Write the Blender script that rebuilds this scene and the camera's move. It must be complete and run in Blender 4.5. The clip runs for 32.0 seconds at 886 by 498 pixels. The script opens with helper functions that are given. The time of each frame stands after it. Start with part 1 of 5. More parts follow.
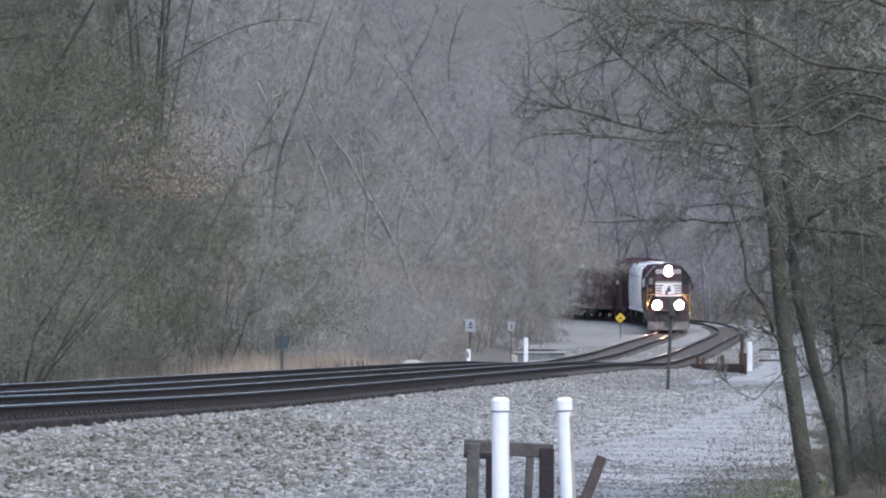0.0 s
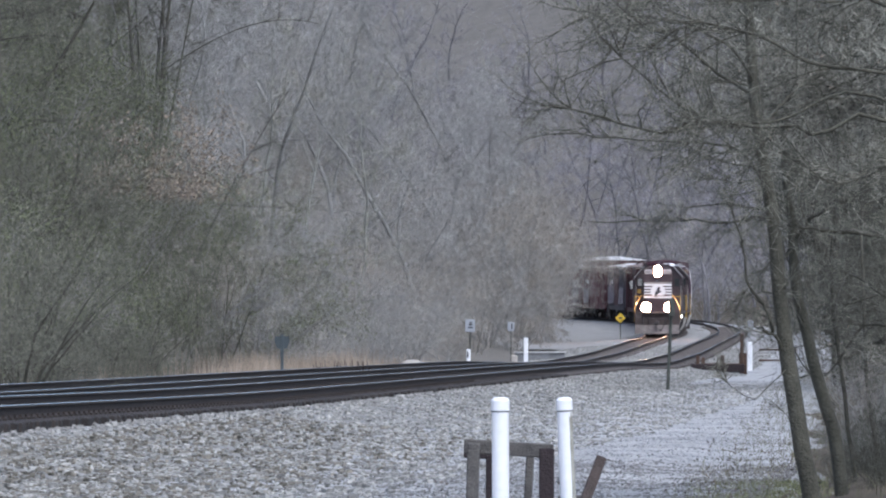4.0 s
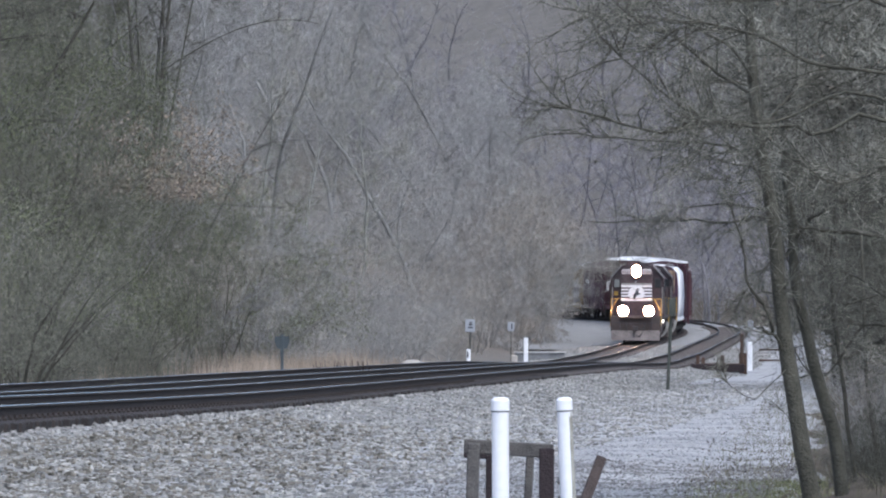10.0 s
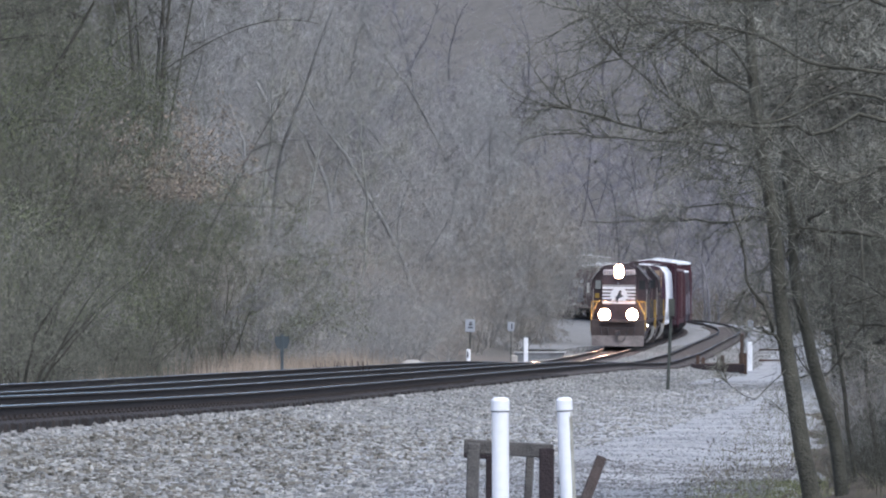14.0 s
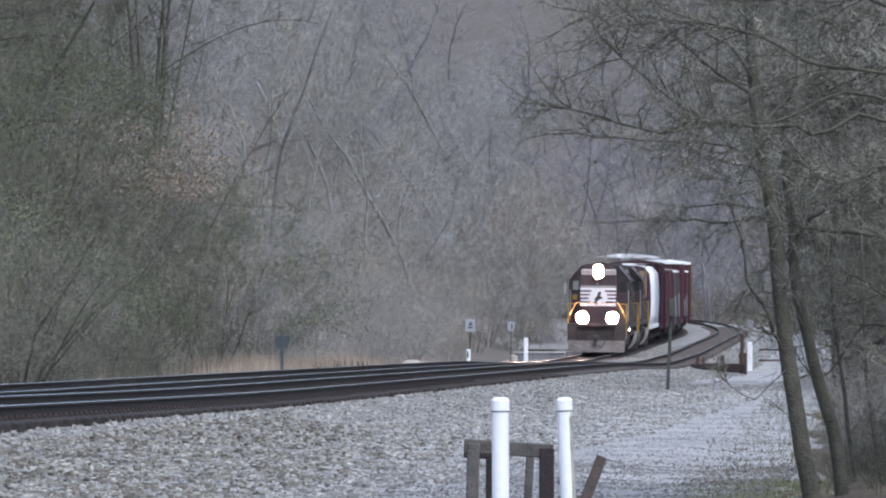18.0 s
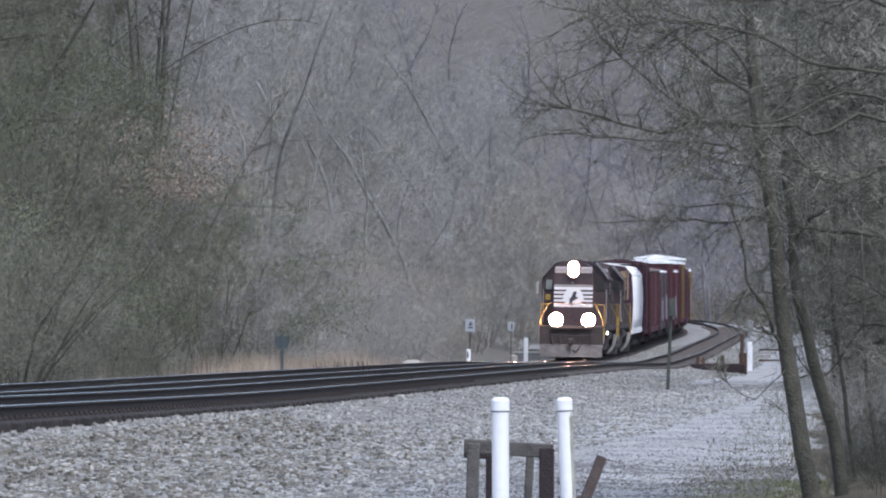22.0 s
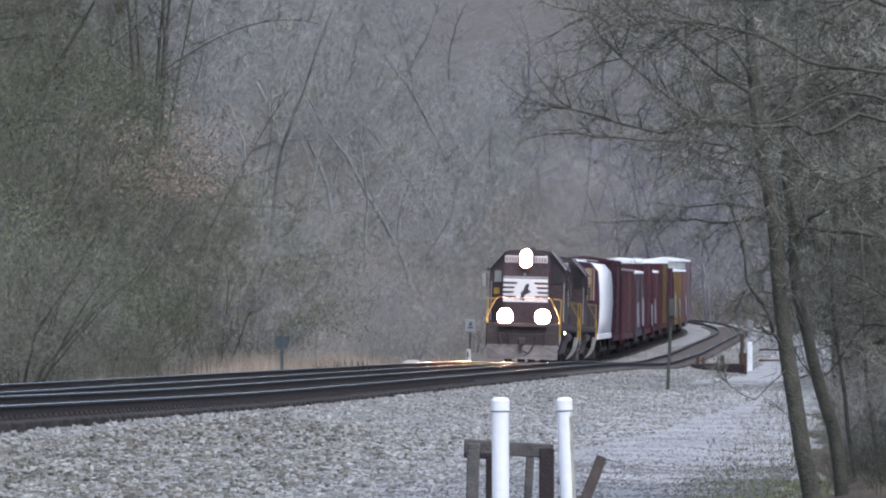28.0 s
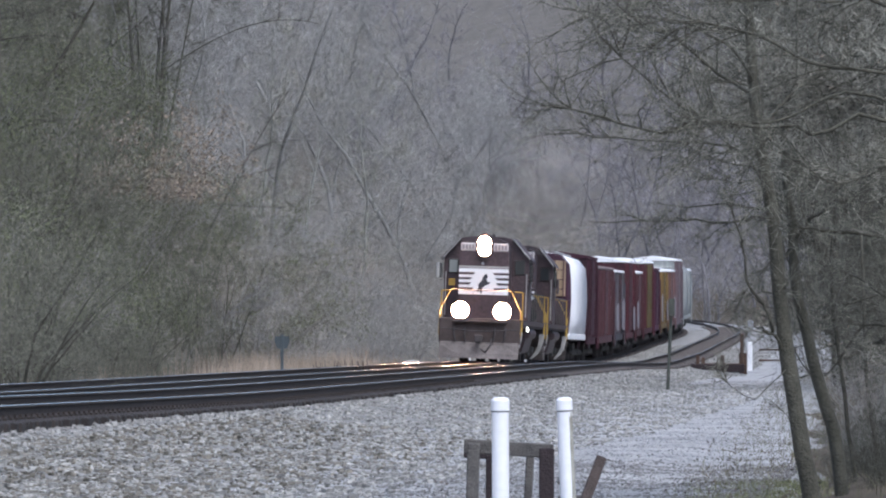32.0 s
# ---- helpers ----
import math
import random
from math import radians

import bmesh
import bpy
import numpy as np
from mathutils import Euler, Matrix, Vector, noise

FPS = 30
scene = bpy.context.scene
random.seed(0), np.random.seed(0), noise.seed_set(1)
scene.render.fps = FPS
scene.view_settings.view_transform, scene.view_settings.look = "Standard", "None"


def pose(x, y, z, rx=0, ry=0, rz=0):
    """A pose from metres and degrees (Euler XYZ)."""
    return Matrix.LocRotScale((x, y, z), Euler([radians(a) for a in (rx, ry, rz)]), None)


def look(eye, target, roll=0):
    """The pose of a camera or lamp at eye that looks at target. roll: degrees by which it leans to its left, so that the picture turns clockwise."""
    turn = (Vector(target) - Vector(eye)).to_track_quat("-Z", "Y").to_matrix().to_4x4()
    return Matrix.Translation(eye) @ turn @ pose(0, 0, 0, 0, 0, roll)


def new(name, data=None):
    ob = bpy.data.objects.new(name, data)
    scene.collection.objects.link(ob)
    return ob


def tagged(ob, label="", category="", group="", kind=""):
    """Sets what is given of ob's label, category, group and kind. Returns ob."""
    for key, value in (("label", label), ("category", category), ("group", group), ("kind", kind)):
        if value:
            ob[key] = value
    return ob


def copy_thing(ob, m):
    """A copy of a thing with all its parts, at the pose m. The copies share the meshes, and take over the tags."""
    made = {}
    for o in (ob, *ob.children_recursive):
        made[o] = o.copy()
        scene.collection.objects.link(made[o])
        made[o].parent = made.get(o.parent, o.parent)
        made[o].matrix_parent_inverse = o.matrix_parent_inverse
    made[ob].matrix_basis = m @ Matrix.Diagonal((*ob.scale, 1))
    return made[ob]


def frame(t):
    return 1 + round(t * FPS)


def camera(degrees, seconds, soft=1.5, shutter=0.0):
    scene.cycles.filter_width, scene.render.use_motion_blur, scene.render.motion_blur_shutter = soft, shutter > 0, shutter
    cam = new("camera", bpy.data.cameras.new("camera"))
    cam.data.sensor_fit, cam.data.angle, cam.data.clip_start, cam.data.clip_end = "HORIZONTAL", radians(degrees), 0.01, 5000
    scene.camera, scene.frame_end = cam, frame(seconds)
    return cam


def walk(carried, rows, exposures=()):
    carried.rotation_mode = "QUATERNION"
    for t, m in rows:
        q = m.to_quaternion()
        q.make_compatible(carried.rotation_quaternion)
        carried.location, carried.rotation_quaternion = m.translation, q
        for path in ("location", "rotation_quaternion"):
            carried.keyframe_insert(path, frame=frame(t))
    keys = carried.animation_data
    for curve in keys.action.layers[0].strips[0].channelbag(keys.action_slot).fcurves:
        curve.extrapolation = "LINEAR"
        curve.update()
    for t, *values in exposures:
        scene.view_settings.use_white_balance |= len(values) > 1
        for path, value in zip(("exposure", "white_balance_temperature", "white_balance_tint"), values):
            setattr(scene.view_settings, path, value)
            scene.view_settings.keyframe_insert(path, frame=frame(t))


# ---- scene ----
# ---------------------------------------------------------------- camera
cam = camera(7.414, 32.0, soft=2.1)
walk(cam, [(0, pose(0, 0, 1.6, 90.28, 0, 0)), (32, pose(0, 0, 1.6, 90.28, 0, 0))], [(0, 0.91, 5700, 7), (32, 0.84, 5750, 8)])

# ---------------------------------------------------------------- overcast daylight
world = bpy.data.worlds.new("overcast_sky")
scene.world = world
world.use_nodes = True
wn, wl = world.node_tree.nodes, world.node_tree.links
sky = wn.new("ShaderNodeTexSky")
sky.sky_type, sky.sun_disc = "NISHITA", False
sky.sun_elevation, sky.sun_rotation = radians(59), radians(152)
sky.air_density, sky.dust_density, sky.ozone_density = 1.0, 4.0, 1.2
wn["Background"].inputs[1].default_value = 0.095
wl.new(sky.outputs[0], wn["Background"].inputs[0])
sun = new("sun", bpy.data.lights.new("sun", "SUN"))
sun.data.energy, sun.data.angle, sun.data.color = 1.1, radians(35), (1.0, 0.96, 0.93)
sun.matrix_world = look((0, 0, 200), (-55, 105, 0))

# ---------------------------------------------------------------- helpers of this scene
rng = random.Random(7)


def shader(name, base, rough=0.7, metal=0.0, vary=0.25, scale=3.0, bump=0.0, bump_scale=40.0, second=None, island=0.0, objrand=0.0, emit=0.0, spec=0.5, streak=0.0, glow=(1.0, 0.90, 0.76)):
    """Principled paint or natural surface with two scales of variation, in metres."""
    m = bpy.data.materials.new(name)
    m.use_nodes = True
    n, l = m.node_tree.nodes, m.node_tree.links
    b = n["Principled BSDF"]
    b.inputs["Roughness"].default_value, b.inputs["Metallic"].default_value = rough, metal
    b.inputs["Specular IOR Level"].default_value = spec
    pos = n.new("ShaderNodeTexCoord")
    big, fine = n.new("ShaderNodeTexNoise"), n.new("ShaderNodeTexNoise")
    big.inputs["Scale"].default_value, fine.inputs["Scale"].default_value = scale, scale * 9
    big.inputs["Detail"].default_value, fine.inputs["Detail"].default_value = 3, 4
    for t in (big, fine):
        l.new(pos.outputs["Object"], t.inputs["Vector"])
    if streak:
        mp = n.new("ShaderNodeMapping")
        mp.inputs["Scale"].default_value = (1.0, 1.0, streak)
        l.new(pos.outputs["Object"], mp.inputs["Vector"])
        l.new(mp.outputs[0], fine.inputs["Vector"])
    add = n.new("ShaderNodeMath")
    add.operation = "ADD"
    l.new(big.outputs[0], add.inputs[0]), l.new(fine.outputs[0], add.inputs[1])
    ramp = n.new("ShaderNodeMapRange")
    ramp.inputs[1].default_value, ramp.inputs[2].default_value = 0.65, 1.35
    l.new(add.outputs[0], ramp.inputs[0])
    mix = n.new("ShaderNodeMix")
    mix.data_type = "RGBA"
    lo = second if second else tuple(c * (1 - vary) for c in base)
    hi = base if second else tuple(min(1, c * (1 + vary)) for c in base)
    mix.inputs[6].default_value, mix.inputs[7].default_value = (*lo, 1), (*hi, 1)
    l.new(ramp.outputs[0], mix.inputs[0])
    out = mix.outputs[2]
    for amount, node, socket in ((island, "ShaderNodeNewGeometry", "Random Per Island"), (objrand, "ShaderNodeObjectInfo", "Random")):
        if amount:
            src = n.new(node)
            mr = n.new("ShaderNodeMapRange")
            mr.inputs[3].default_value, mr.inputs[4].default_value = 1 - amount, 1 + amount
            l.new(src.outputs[socket], mr.inputs[0])
            mul = n.new("ShaderNodeVectorMath")
            mul.operation = "SCALE"
            l.new(out, mul.inputs[0]), l.new(mr.outputs[0], mul.inputs["Scale"])
            out = mul.outputs[0]
    l.new(out, b.inputs["Base Color"])
    if bump:
        bt = n.new("ShaderNodeTexNoise")
        bt.inputs["Scale"].default_value, bt.inputs["Detail"].default_value = bump_scale, 5
        l.new(pos.outputs["Object"], bt.inputs["Vector"])
        bn = n.new("ShaderNodeBump")
        bn.inputs["Strength"].default_value, bn.inputs["Distance"].default_value = bump, 0.02
        l.new(bt.outputs[0], bn.inputs["Height"]), l.new(bn.outputs[0], b.inputs["Normal"])
    if emit:
        b.inputs["Emission Color"].default_value, b.inputs["Emission Strength"].default_value = (*glow, 1), emit
    return m


def part(name, bm, material, parent=None, label="", smooth=False):
    """Links a bmesh as one mesh object under a thing or a part."""
    data = bpy.data.meshes.new(name)
    bm.to_mesh(data)
    bm.free()
    data.materials.append(material)
    if smooth:
        data.polygons.foreach_set("use_smooth", [True] * len(data.polygons))
    ob = new(name, data)
    ob.parent = parent
    return tagged(ob, label)


def raw(name, verts, faces, material, parent=None, label=""):
    data = bpy.data.meshes.new(name)
    data.from_pydata(verts, [], faces)
    data.materials.append(material)
    ob = new(name, data)
    ob.parent = parent
    return tagged(ob, label)


def empty(name, m, label, category, group=""):
    ob = new(name)
    ob.empty_display_size = 0.3
    ob.matrix_basis = m
    return tagged(ob, label, category, group)


def block(bm, c, s, bevel=0.0, m=None):
    """A box of size s about c, with its edges taken off."""
    made = bmesh.ops.create_cube(bm, size=1.0, matrix=Matrix.Translation(c) @ (m or Matrix()) @ Matrix.Diagonal((*s, 1)))
    if bevel:
        edges = list({e for v in made["verts"] for e in v.link_edges})
        bmesh.ops.bevel(bm, geom=edges, offset=bevel, segments=1, affect="EDGES", profile=0.5)
    return bm


def rod(bm, a, b, r0, r1=None, n=8):
    """A tapered bar from a to b."""
    a, b = Vector(a), Vector(b)
    d = b - a
    m = Matrix.Translation((a + b) / 2) @ d.to_track_quat("Z", "Y").to_matrix().to_4x4()
    bmesh.ops.create_cone(bm, cap_ends=True, segments=n, radius1=r0, radius2=r0 if r1 is None else r1, depth=d.length, matrix=m)
    return bm


def chain(bm, pts, r, n=6):
    for a, b in zip(pts, pts[1:]):
        rod(bm, a, b, r, n=n)
    return bm


def extrude(bm, outline, a, b, axis="x"):
    """A closed outline (two coordinates) drawn out along an axis from a to b."""
    def at(p, t):
        return {"x": (t, p[0], p[1]), "y": (p[0], t, p[1]), "z": (p[0], p[1], t)}[axis]
    lo, hi = [bm.verts.new(at(p, a)) for p in outline], [bm.verts.new(at(p, b)) for p in outline]
    k = len(outline)
    for i in range(k):
        bm.faces.new((lo[i], lo[(i + 1) % k], hi[(i + 1) % k], hi[i]))
    bm.faces.new(lo[::-1]), bm.faces.new(hi)
    bmesh.ops.recalc_face_normals(bm, faces=bm.faces)
    return bm


B = bmesh.new

# ---------------------------------------------------------------- the line of the tracks
# bearing from the view axis along the far track, by metres from its near end, and the rail's height
HEAD = ([0, 20, 210, 300, 360, 400, 430, 447, 465, 485, 505, 900], [0.082, 0.080, 0.067, 0.064, 0.0625, 0.061, 0.0585, 0.045, 0.013, -0.036, -0.088, -1.0])
RAIL_Z = ([0, 30, 65, 78, 130, 175, 212, 240, 260, 276, 323, 377, 440, 465, 500, 530, 900],
          [0.52, 0.26, -0.12, -0.25, -0.65, -1.00, -1.31, -1.66, -1.90, -2.02, -2.11, -1.97, -1.88, -1.72, -1.40, -1.28, -0.7])
CANT = ([0, 210, 300, 400, 900], [0.040, 0.035, 0.014, 0.0, 0.0])  # how far the rails lean towards the trail
S = np.arange(0, 901.0)
PSI = np.interp(S, *HEAD)
k5 = np.ones(15) / 15
ZR = np.convolve(np.pad(np.interp(S, *RAIL_Z), 7, mode="edge"), k5, mode="valid")
PSI = np.convolve(np.pad(PSI, 7, mode="edge"), k5, mode="valid")
TX, TY = np.concatenate(([0], np.cumsum(np.sin(PSI))[:-1])), 40 + np.concatenate(([0], np.cumsum(np.cos(PSI))[:-1]))
TX = TX + 1.237 - np.interp(249.6, TY, TX)
S480 = float(np.interp(480, TY, S))
SPACING = 4.3  # between the two tracks


def along(s, u=0.0):
    """Place on the far track s metres along it, u metres to its right, and the bearing there."""
    a = np.interp(s, S, PSI)
    return np.interp(s, S, TX) + u * np.cos(a), np.interp(s, S, TY) - u * np.sin(a), np.interp(s, S, ZR), a


def off_track(x, y):
    """Signed distance from the far track (right positive) and the rail's height beside it."""
    x, y = np.atleast_1d(np.asarray(x, float)), np.atleast_1d(np.asarray(y, float))
    best, side, zr = np.full(x.shape, 1e9), np.zeros(x.shape), np.zeros(x.shape)
    for i in range(0, 901, 6):
        dx, dy = x - TX[i], y - TY[i]
        d = dx * dx + dy * dy
        take = d < best
        best = np.where(take, d, best)
        side = np.where(take, dx * math.cos(PSI[i]) - dy * math.sin(PSI[i]), side)
        zr = np.where(take, ZR[i], zr)
    r = np.sqrt(best)
    return np.where(r > 12, np.sign(side) * r, side), zr


def land(x, y):
    """Height of the bare ground."""
    x, y = np.atleast_1d(np.asarray(x, float)), np.atleast_1d(np.asarray(y, float))
    u, zr = off_track(x, y)
    z = zr - 0.42 - 0.28 * np.clip((u - 5.8) / 2.0, 0, 1) - 0.4 * np.clip((u - 4.5) / 1.5, 0, 1) * np.clip((15.8 - u) / 1.0, 0, 1) - 0.12 * np.clip((-u - 1.8) / 2, 0, 1)
    hill = np.clip(-u - 6.5, 0, None)
    z = z + 0.62 * hill * np.clip(hill / 6, 0, 1) * np.clip(y / 60, 0, 1)
    far = np.clip((y - 520) / 120, 0, 1)
    z = z + far * 0.5 * np.clip(u - 22, 0, None) - (1 - far) * 0.1 * np.clip(u - 18, 0, 12) * np.clip((y - 40) / 30, 0, 1)
    z = z + (1 - far) * 0.3 * np.clip(u - 60, 0, 160) * np.clip((y - 60) / 120, 0, 1)
    z = z + np.where(u > 0, 0.12, 0.5) * np.sin(x * 0.21 + 1) * np.sin(y * 0.13) * np.clip((np.abs(u) - 9) / 8, 0, 1)
    return np.minimum(z, 120)


# ---------------------------------------------------------------- materials
BALLAST = shader("ballast_bed", (0.26, 0.255, 0.248), 0.95, vary=0.35, scale=2.2, bump=1.0, bump_scale=28, spec=0.2)
PALEBED = shader("pale_ballast", (0.275, 0.272, 0.272), 0.95, vary=0.3, scale=1.3, bump=1.0, bump_scale=28, spec=0.2)
ROCKW = shader("brown_ballast_stone", (0.21, 0.195, 0.168), 0.95, vary=0.3, scale=1.1, bump=0.5, bump_scale=60, island=0.36, spec=0.2)
ROCK = shader("ballast_stone", (0.335, 0.328, 0.312), 0.95, vary=0.3, scale=1.1, bump=0.5, bump_scale=60, island=0.36, spec=0.2)
PEBBLED = shader("dark_pebble", (0.25, 0.242, 0.238), 0.95, vary=0.3, scale=1.1, bump=0.5, bump_scale=60, island=0.3, spec=0.2)
PEBBLE = shader("trail_pebble", (0.39, 0.392, 0.40), 0.95, vary=0.3, scale=1.1, bump=0.5, bump_scale=60, island=0.35, spec=0.2)
TRAIL = shader("trail_gravel", (0.385, 0.385, 0.39), 0.95, vary=0.28, scale=0.45, bump=0.8, bump_scale=40, spec=0.2)
FLOOR = shader("dark_leaf_floor", (0.13, 0.105, 0.085), 0.95, second=(0.075, 0.068, 0.05), scale=0.9, bump=1.0, bump_scale=14, spec=0.15)
LITTER = shader("leaf_litter", (0.20, 0.183, 0.168), 0.95, second=(0.13, 0.125, 0.112), scale=0.6, bump=1.0, bump_scale=12, spec=0.15)
RAILTOP = shader("rail_steel", (0.74, 0.75, 0.77), 0.19, 0.75, vary=0.1, scale=4)
RUST = shader("rail_rust", (0.036, 0.028, 0.025), 0.85, vary=0.35, scale=6, bump=0.4)
# Far timbers paler than the near ones: distance haze put into the colour.
FARTIE = shader("hazed_tie", (0.095, 0.082, 0.078), 0.9, vary=0.3, scale=5, bump=0.5, island=0.25)
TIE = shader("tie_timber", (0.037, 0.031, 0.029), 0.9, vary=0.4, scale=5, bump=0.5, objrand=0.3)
# Bark lifted towards the twig tone, which puts haze into its colour.
BARK = shader("bark", (0.275, 0.27, 0.265), 0.95, vary=0.35, scale=4, bump=0.9, bump_scale=30, objrand=0.15, spec=0.2)
BARKN = shader("bark_olive", (0.09, 0.087, 0.07), 0.95, vary=0.4, scale=6, bump=1.0, bump_scale=45, spec=0.2)
TWIG = shader("twig", (0.31, 0.305, 0.297), 0.9, vary=0.25, scale=1.5, island=0.3, objrand=0.2, spec=0.2)
TWIGP = shader("pale_twig", (0.35, 0.34, 0.322), 0.9, vary=0.25, scale=1.5, island=0.3, objrand=0.15, spec=0.2)
BTWIG = shader("brown_twig", (0.305, 0.28, 0.247), 0.9, vary=0.25, scale=1.5, island=0.3, objrand=0.2, spec=0.2)
BUDS = shader("young_leaf", (0.165, 0.185, 0.10), 0.8, vary=0.25, scale=3, island=0.18, spec=0.3)
ETWIG = shader("edge_twig", (0.195, 0.19, 0.16), 0.9, vary=0.35, scale=1.5, island=0.7, spec=0.2)
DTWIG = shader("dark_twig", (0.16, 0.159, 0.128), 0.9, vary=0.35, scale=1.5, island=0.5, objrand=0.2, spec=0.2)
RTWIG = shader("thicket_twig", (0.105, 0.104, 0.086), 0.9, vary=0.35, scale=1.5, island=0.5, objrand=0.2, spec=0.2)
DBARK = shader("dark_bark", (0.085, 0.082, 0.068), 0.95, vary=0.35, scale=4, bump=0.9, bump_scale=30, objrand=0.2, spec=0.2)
# Violet tint of the far woods: bluish distance haze put into the colour.
FTWIG = shader("hazed_violet_twig", (0.296, 0.286, 0.312), 0.9, vary=0.25, scale=1.5, island=0.25, objrand=0.25, spec=0.2)
LICHEN = shader("lichened_twig", (0.30, 0.293, 0.255), 0.9, vary=0.3, scale=1.5, island=0.65, spec=0.2)
FBARK = shader("hazed_violet_bark", (0.17, 0.165, 0.18), 0.95, vary=0.3, scale=4, bump=0.8, bump_scale=30, objrand=0.15, spec=0.2)
# Hillside trunks paled further, haze again put into the bark.
GBARK = shader("hazed_grey_bark", (0.315, 0.31, 0.302), 0.95, vary=0.3, scale=4, bump=0.8, bump_scale=30, objrand=0.15, spec=0.2)
TAN = shader("dry_leaf", (0.30, 0.25, 0.20), 0.85, vary=0.3, scale=3, island=0.4, spec=0.2)
LEAFE = shader("bleached_leaf", (0.27, 0.25, 0.225), 0.9, vary=0.35, scale=3, island=0.5, spec=0.2)
LEAFB = shader("fallen_leaf", (0.115, 0.095, 0.078), 0.9, vary=0.35, scale=3, island=0.5, spec=0.2)
WEED = shader("low_weed", (0.17, 0.165, 0.10), 0.9, vary=0.4, scale=2, island=0.5, spec=0.2)
TURF = shader("dull_turf", (0.19, 0.20, 0.11), 0.9, vary=0.35, scale=2, island=0.4, spec=0.2)
GRASS = shader("dry_grass", (0.335, 0.275, 0.22), 0.9, vary=0.3, scale=2, island=0.4, spec=0.2)
# Black lifted and reddened: haze and lamp glow put into the colour.
BLACK = shader("loco_black", (0.072, 0.050, 0.056), 0.45, vary=0.5, scale=1.2)
PLOUGH = shader("dusty_plough", (0.155, 0.135, 0.13), 0.8, vary=0.35, scale=2.0, bump=0.3)
GRIME = shader("grimy_pilot", (0.075, 0.058, 0.055), 0.8, vary=0.4, scale=2.5, bump=0.3)
# Underframe dark lifted too, with the haze in its colour.
UNDER = shader("underframe_dark", (0.06, 0.053, 0.055), 0.8, vary=0.4, scale=3)
TRUCKM = shader("truck_grey", (0.10, 0.095, 0.09), 0.8, vary=0.35, scale=4)
YELLOW = shader("safety_yellow", (0.48, 0.31, 0.07), 0.6, vary=0.25, scale=5)
WHITE = shader("white_paint", (0.88, 0.88, 0.90), 0.55, vary=0.06, scale=2)
STEP = shader("step_white", (0.42, 0.41, 0.40), 0.6, vary=0.3, scale=4)
GLASS = shader("dark_glass", (0.05, 0.055, 0.06), 0.08, vary=0.1, scale=1)
BOARD = shader("number_board", (0.62, 0.57, 0.57), 0.5, vary=0.1, scale=3)
# Pale colour stands in for the light on one cab pane.
PANE = shader("lit_pane", (0.30, 0.32, 0.32), 0.15, vary=0.1, scale=1)
NUMBAR = shader("number_grey", (0.30, 0.26, 0.27), 0.6, vary=0.1, scale=3)
LAMP = shader("lit_lens", (0.9, 0.9, 0.9), 0.3, vary=0.0, emit=170, glow=(1.0, 0.50, 0.28))
MARKER = shader("marker_lens", (0.9, 0.9, 0.9), 0.3, vary=0.0, emit=6)
PVC = shader("white_pvc", (0.90, 0.90, 0.93), 0.4, vary=0.05, scale=3)
PVCD = shader("pipe_grime", (0.52, 0.51, 0.45), 0.6, second=(0.22, 0.205, 0.165), scale=2.2)
TIMBER = shader("grey_timber", (0.108, 0.100, 0.094), 0.9, vary=0.4, scale=9, bump=0.6, bump_scale=60)
DARKWOOD = shader("dark_timber_and_shade", (0.034, 0.024, 0.026), 0.9, vary=0.4, scale=9, bump=0.6, bump_scale=60)
STAKEWOOD = shader("brown_timber", (0.085, 0.066, 0.06), 0.9, vary=0.4, scale=9, bump=0.6, bump_scale=60)
CONCRETE = shader("concrete", (0.40, 0.40, 0.40), 0.9, vary=0.2, scale=2, bump=0.3)
# Wall concrete darker than its coping: the upright face's shade is in the colour.
SHADECONCRETE = shader("shaded_concrete", (0.20, 0.205, 0.215), 0.9, vary=0.3, scale=2, bump=0.3)
BROWNRAIL = shader("rusty_railing", (0.10, 0.062, 0.046), 0.85, vary=0.35, scale=5)
GREENPOST = shader("green_post", (0.06, 0.066, 0.056), 0.7, vary=0.3, scale=5)
DARKSIGN = shader("dark_sign", (0.06, 0.075, 0.085), 0.6, vary=0.2, scale=4)
SIGNWHITE = shader("sign_white", (0.38, 0.40, 0.44), 0.5, vary=0.1, scale=4)
SIGNBLACK = shader("sign_black", (0.05, 0.05, 0.06), 0.6, vary=0.1, scale=4)
SIGNYELLOW = shader("sign_yellow", (0.75, 0.52, 0.05), 0.5, vary=0.1, scale=4)
SMOKE = bpy.data.materials.new("thin_exhaust")
SMOKE.use_nodes = True
sn, sl = SMOKE.node_tree.nodes, SMOKE.node_tree.links
clear, grey, blend = sn.new("ShaderNodeBsdfTransparent"), sn.new("ShaderNodeBsdfDiffuse"), sn.new("ShaderNodeMixShader")
grey.inputs[0].default_value = (0.34, 0.32, 0.305, 1)
wisp, gain = sn.new("ShaderNodeTexNoise"), sn.new("ShaderNodeMapRange")
wisp.inputs["Scale"].default_value, wisp.inputs["Detail"].default_value = 0.8, 4
gain.inputs[1].default_value, gain.inputs[2].default_value, gain.inputs[3].default_value, gain.inputs[4].default_value = 0.33, 0.7, 0.0, 0.19
where = sn.new("ShaderNodeTexCoord")
sl.new(where.outputs["Object"], wisp.inputs["Vector"])
sl.new(wisp.outputs[0], gain.inputs[0]), sl.new(gain.outputs[0], blend.inputs[0])
sl.new(clear.outputs[0], blend.inputs[1]), sl.new(grey.outputs[0], blend.inputs[2])
sl.new(blend.outputs[0], sn["Material Output"].inputs[0])
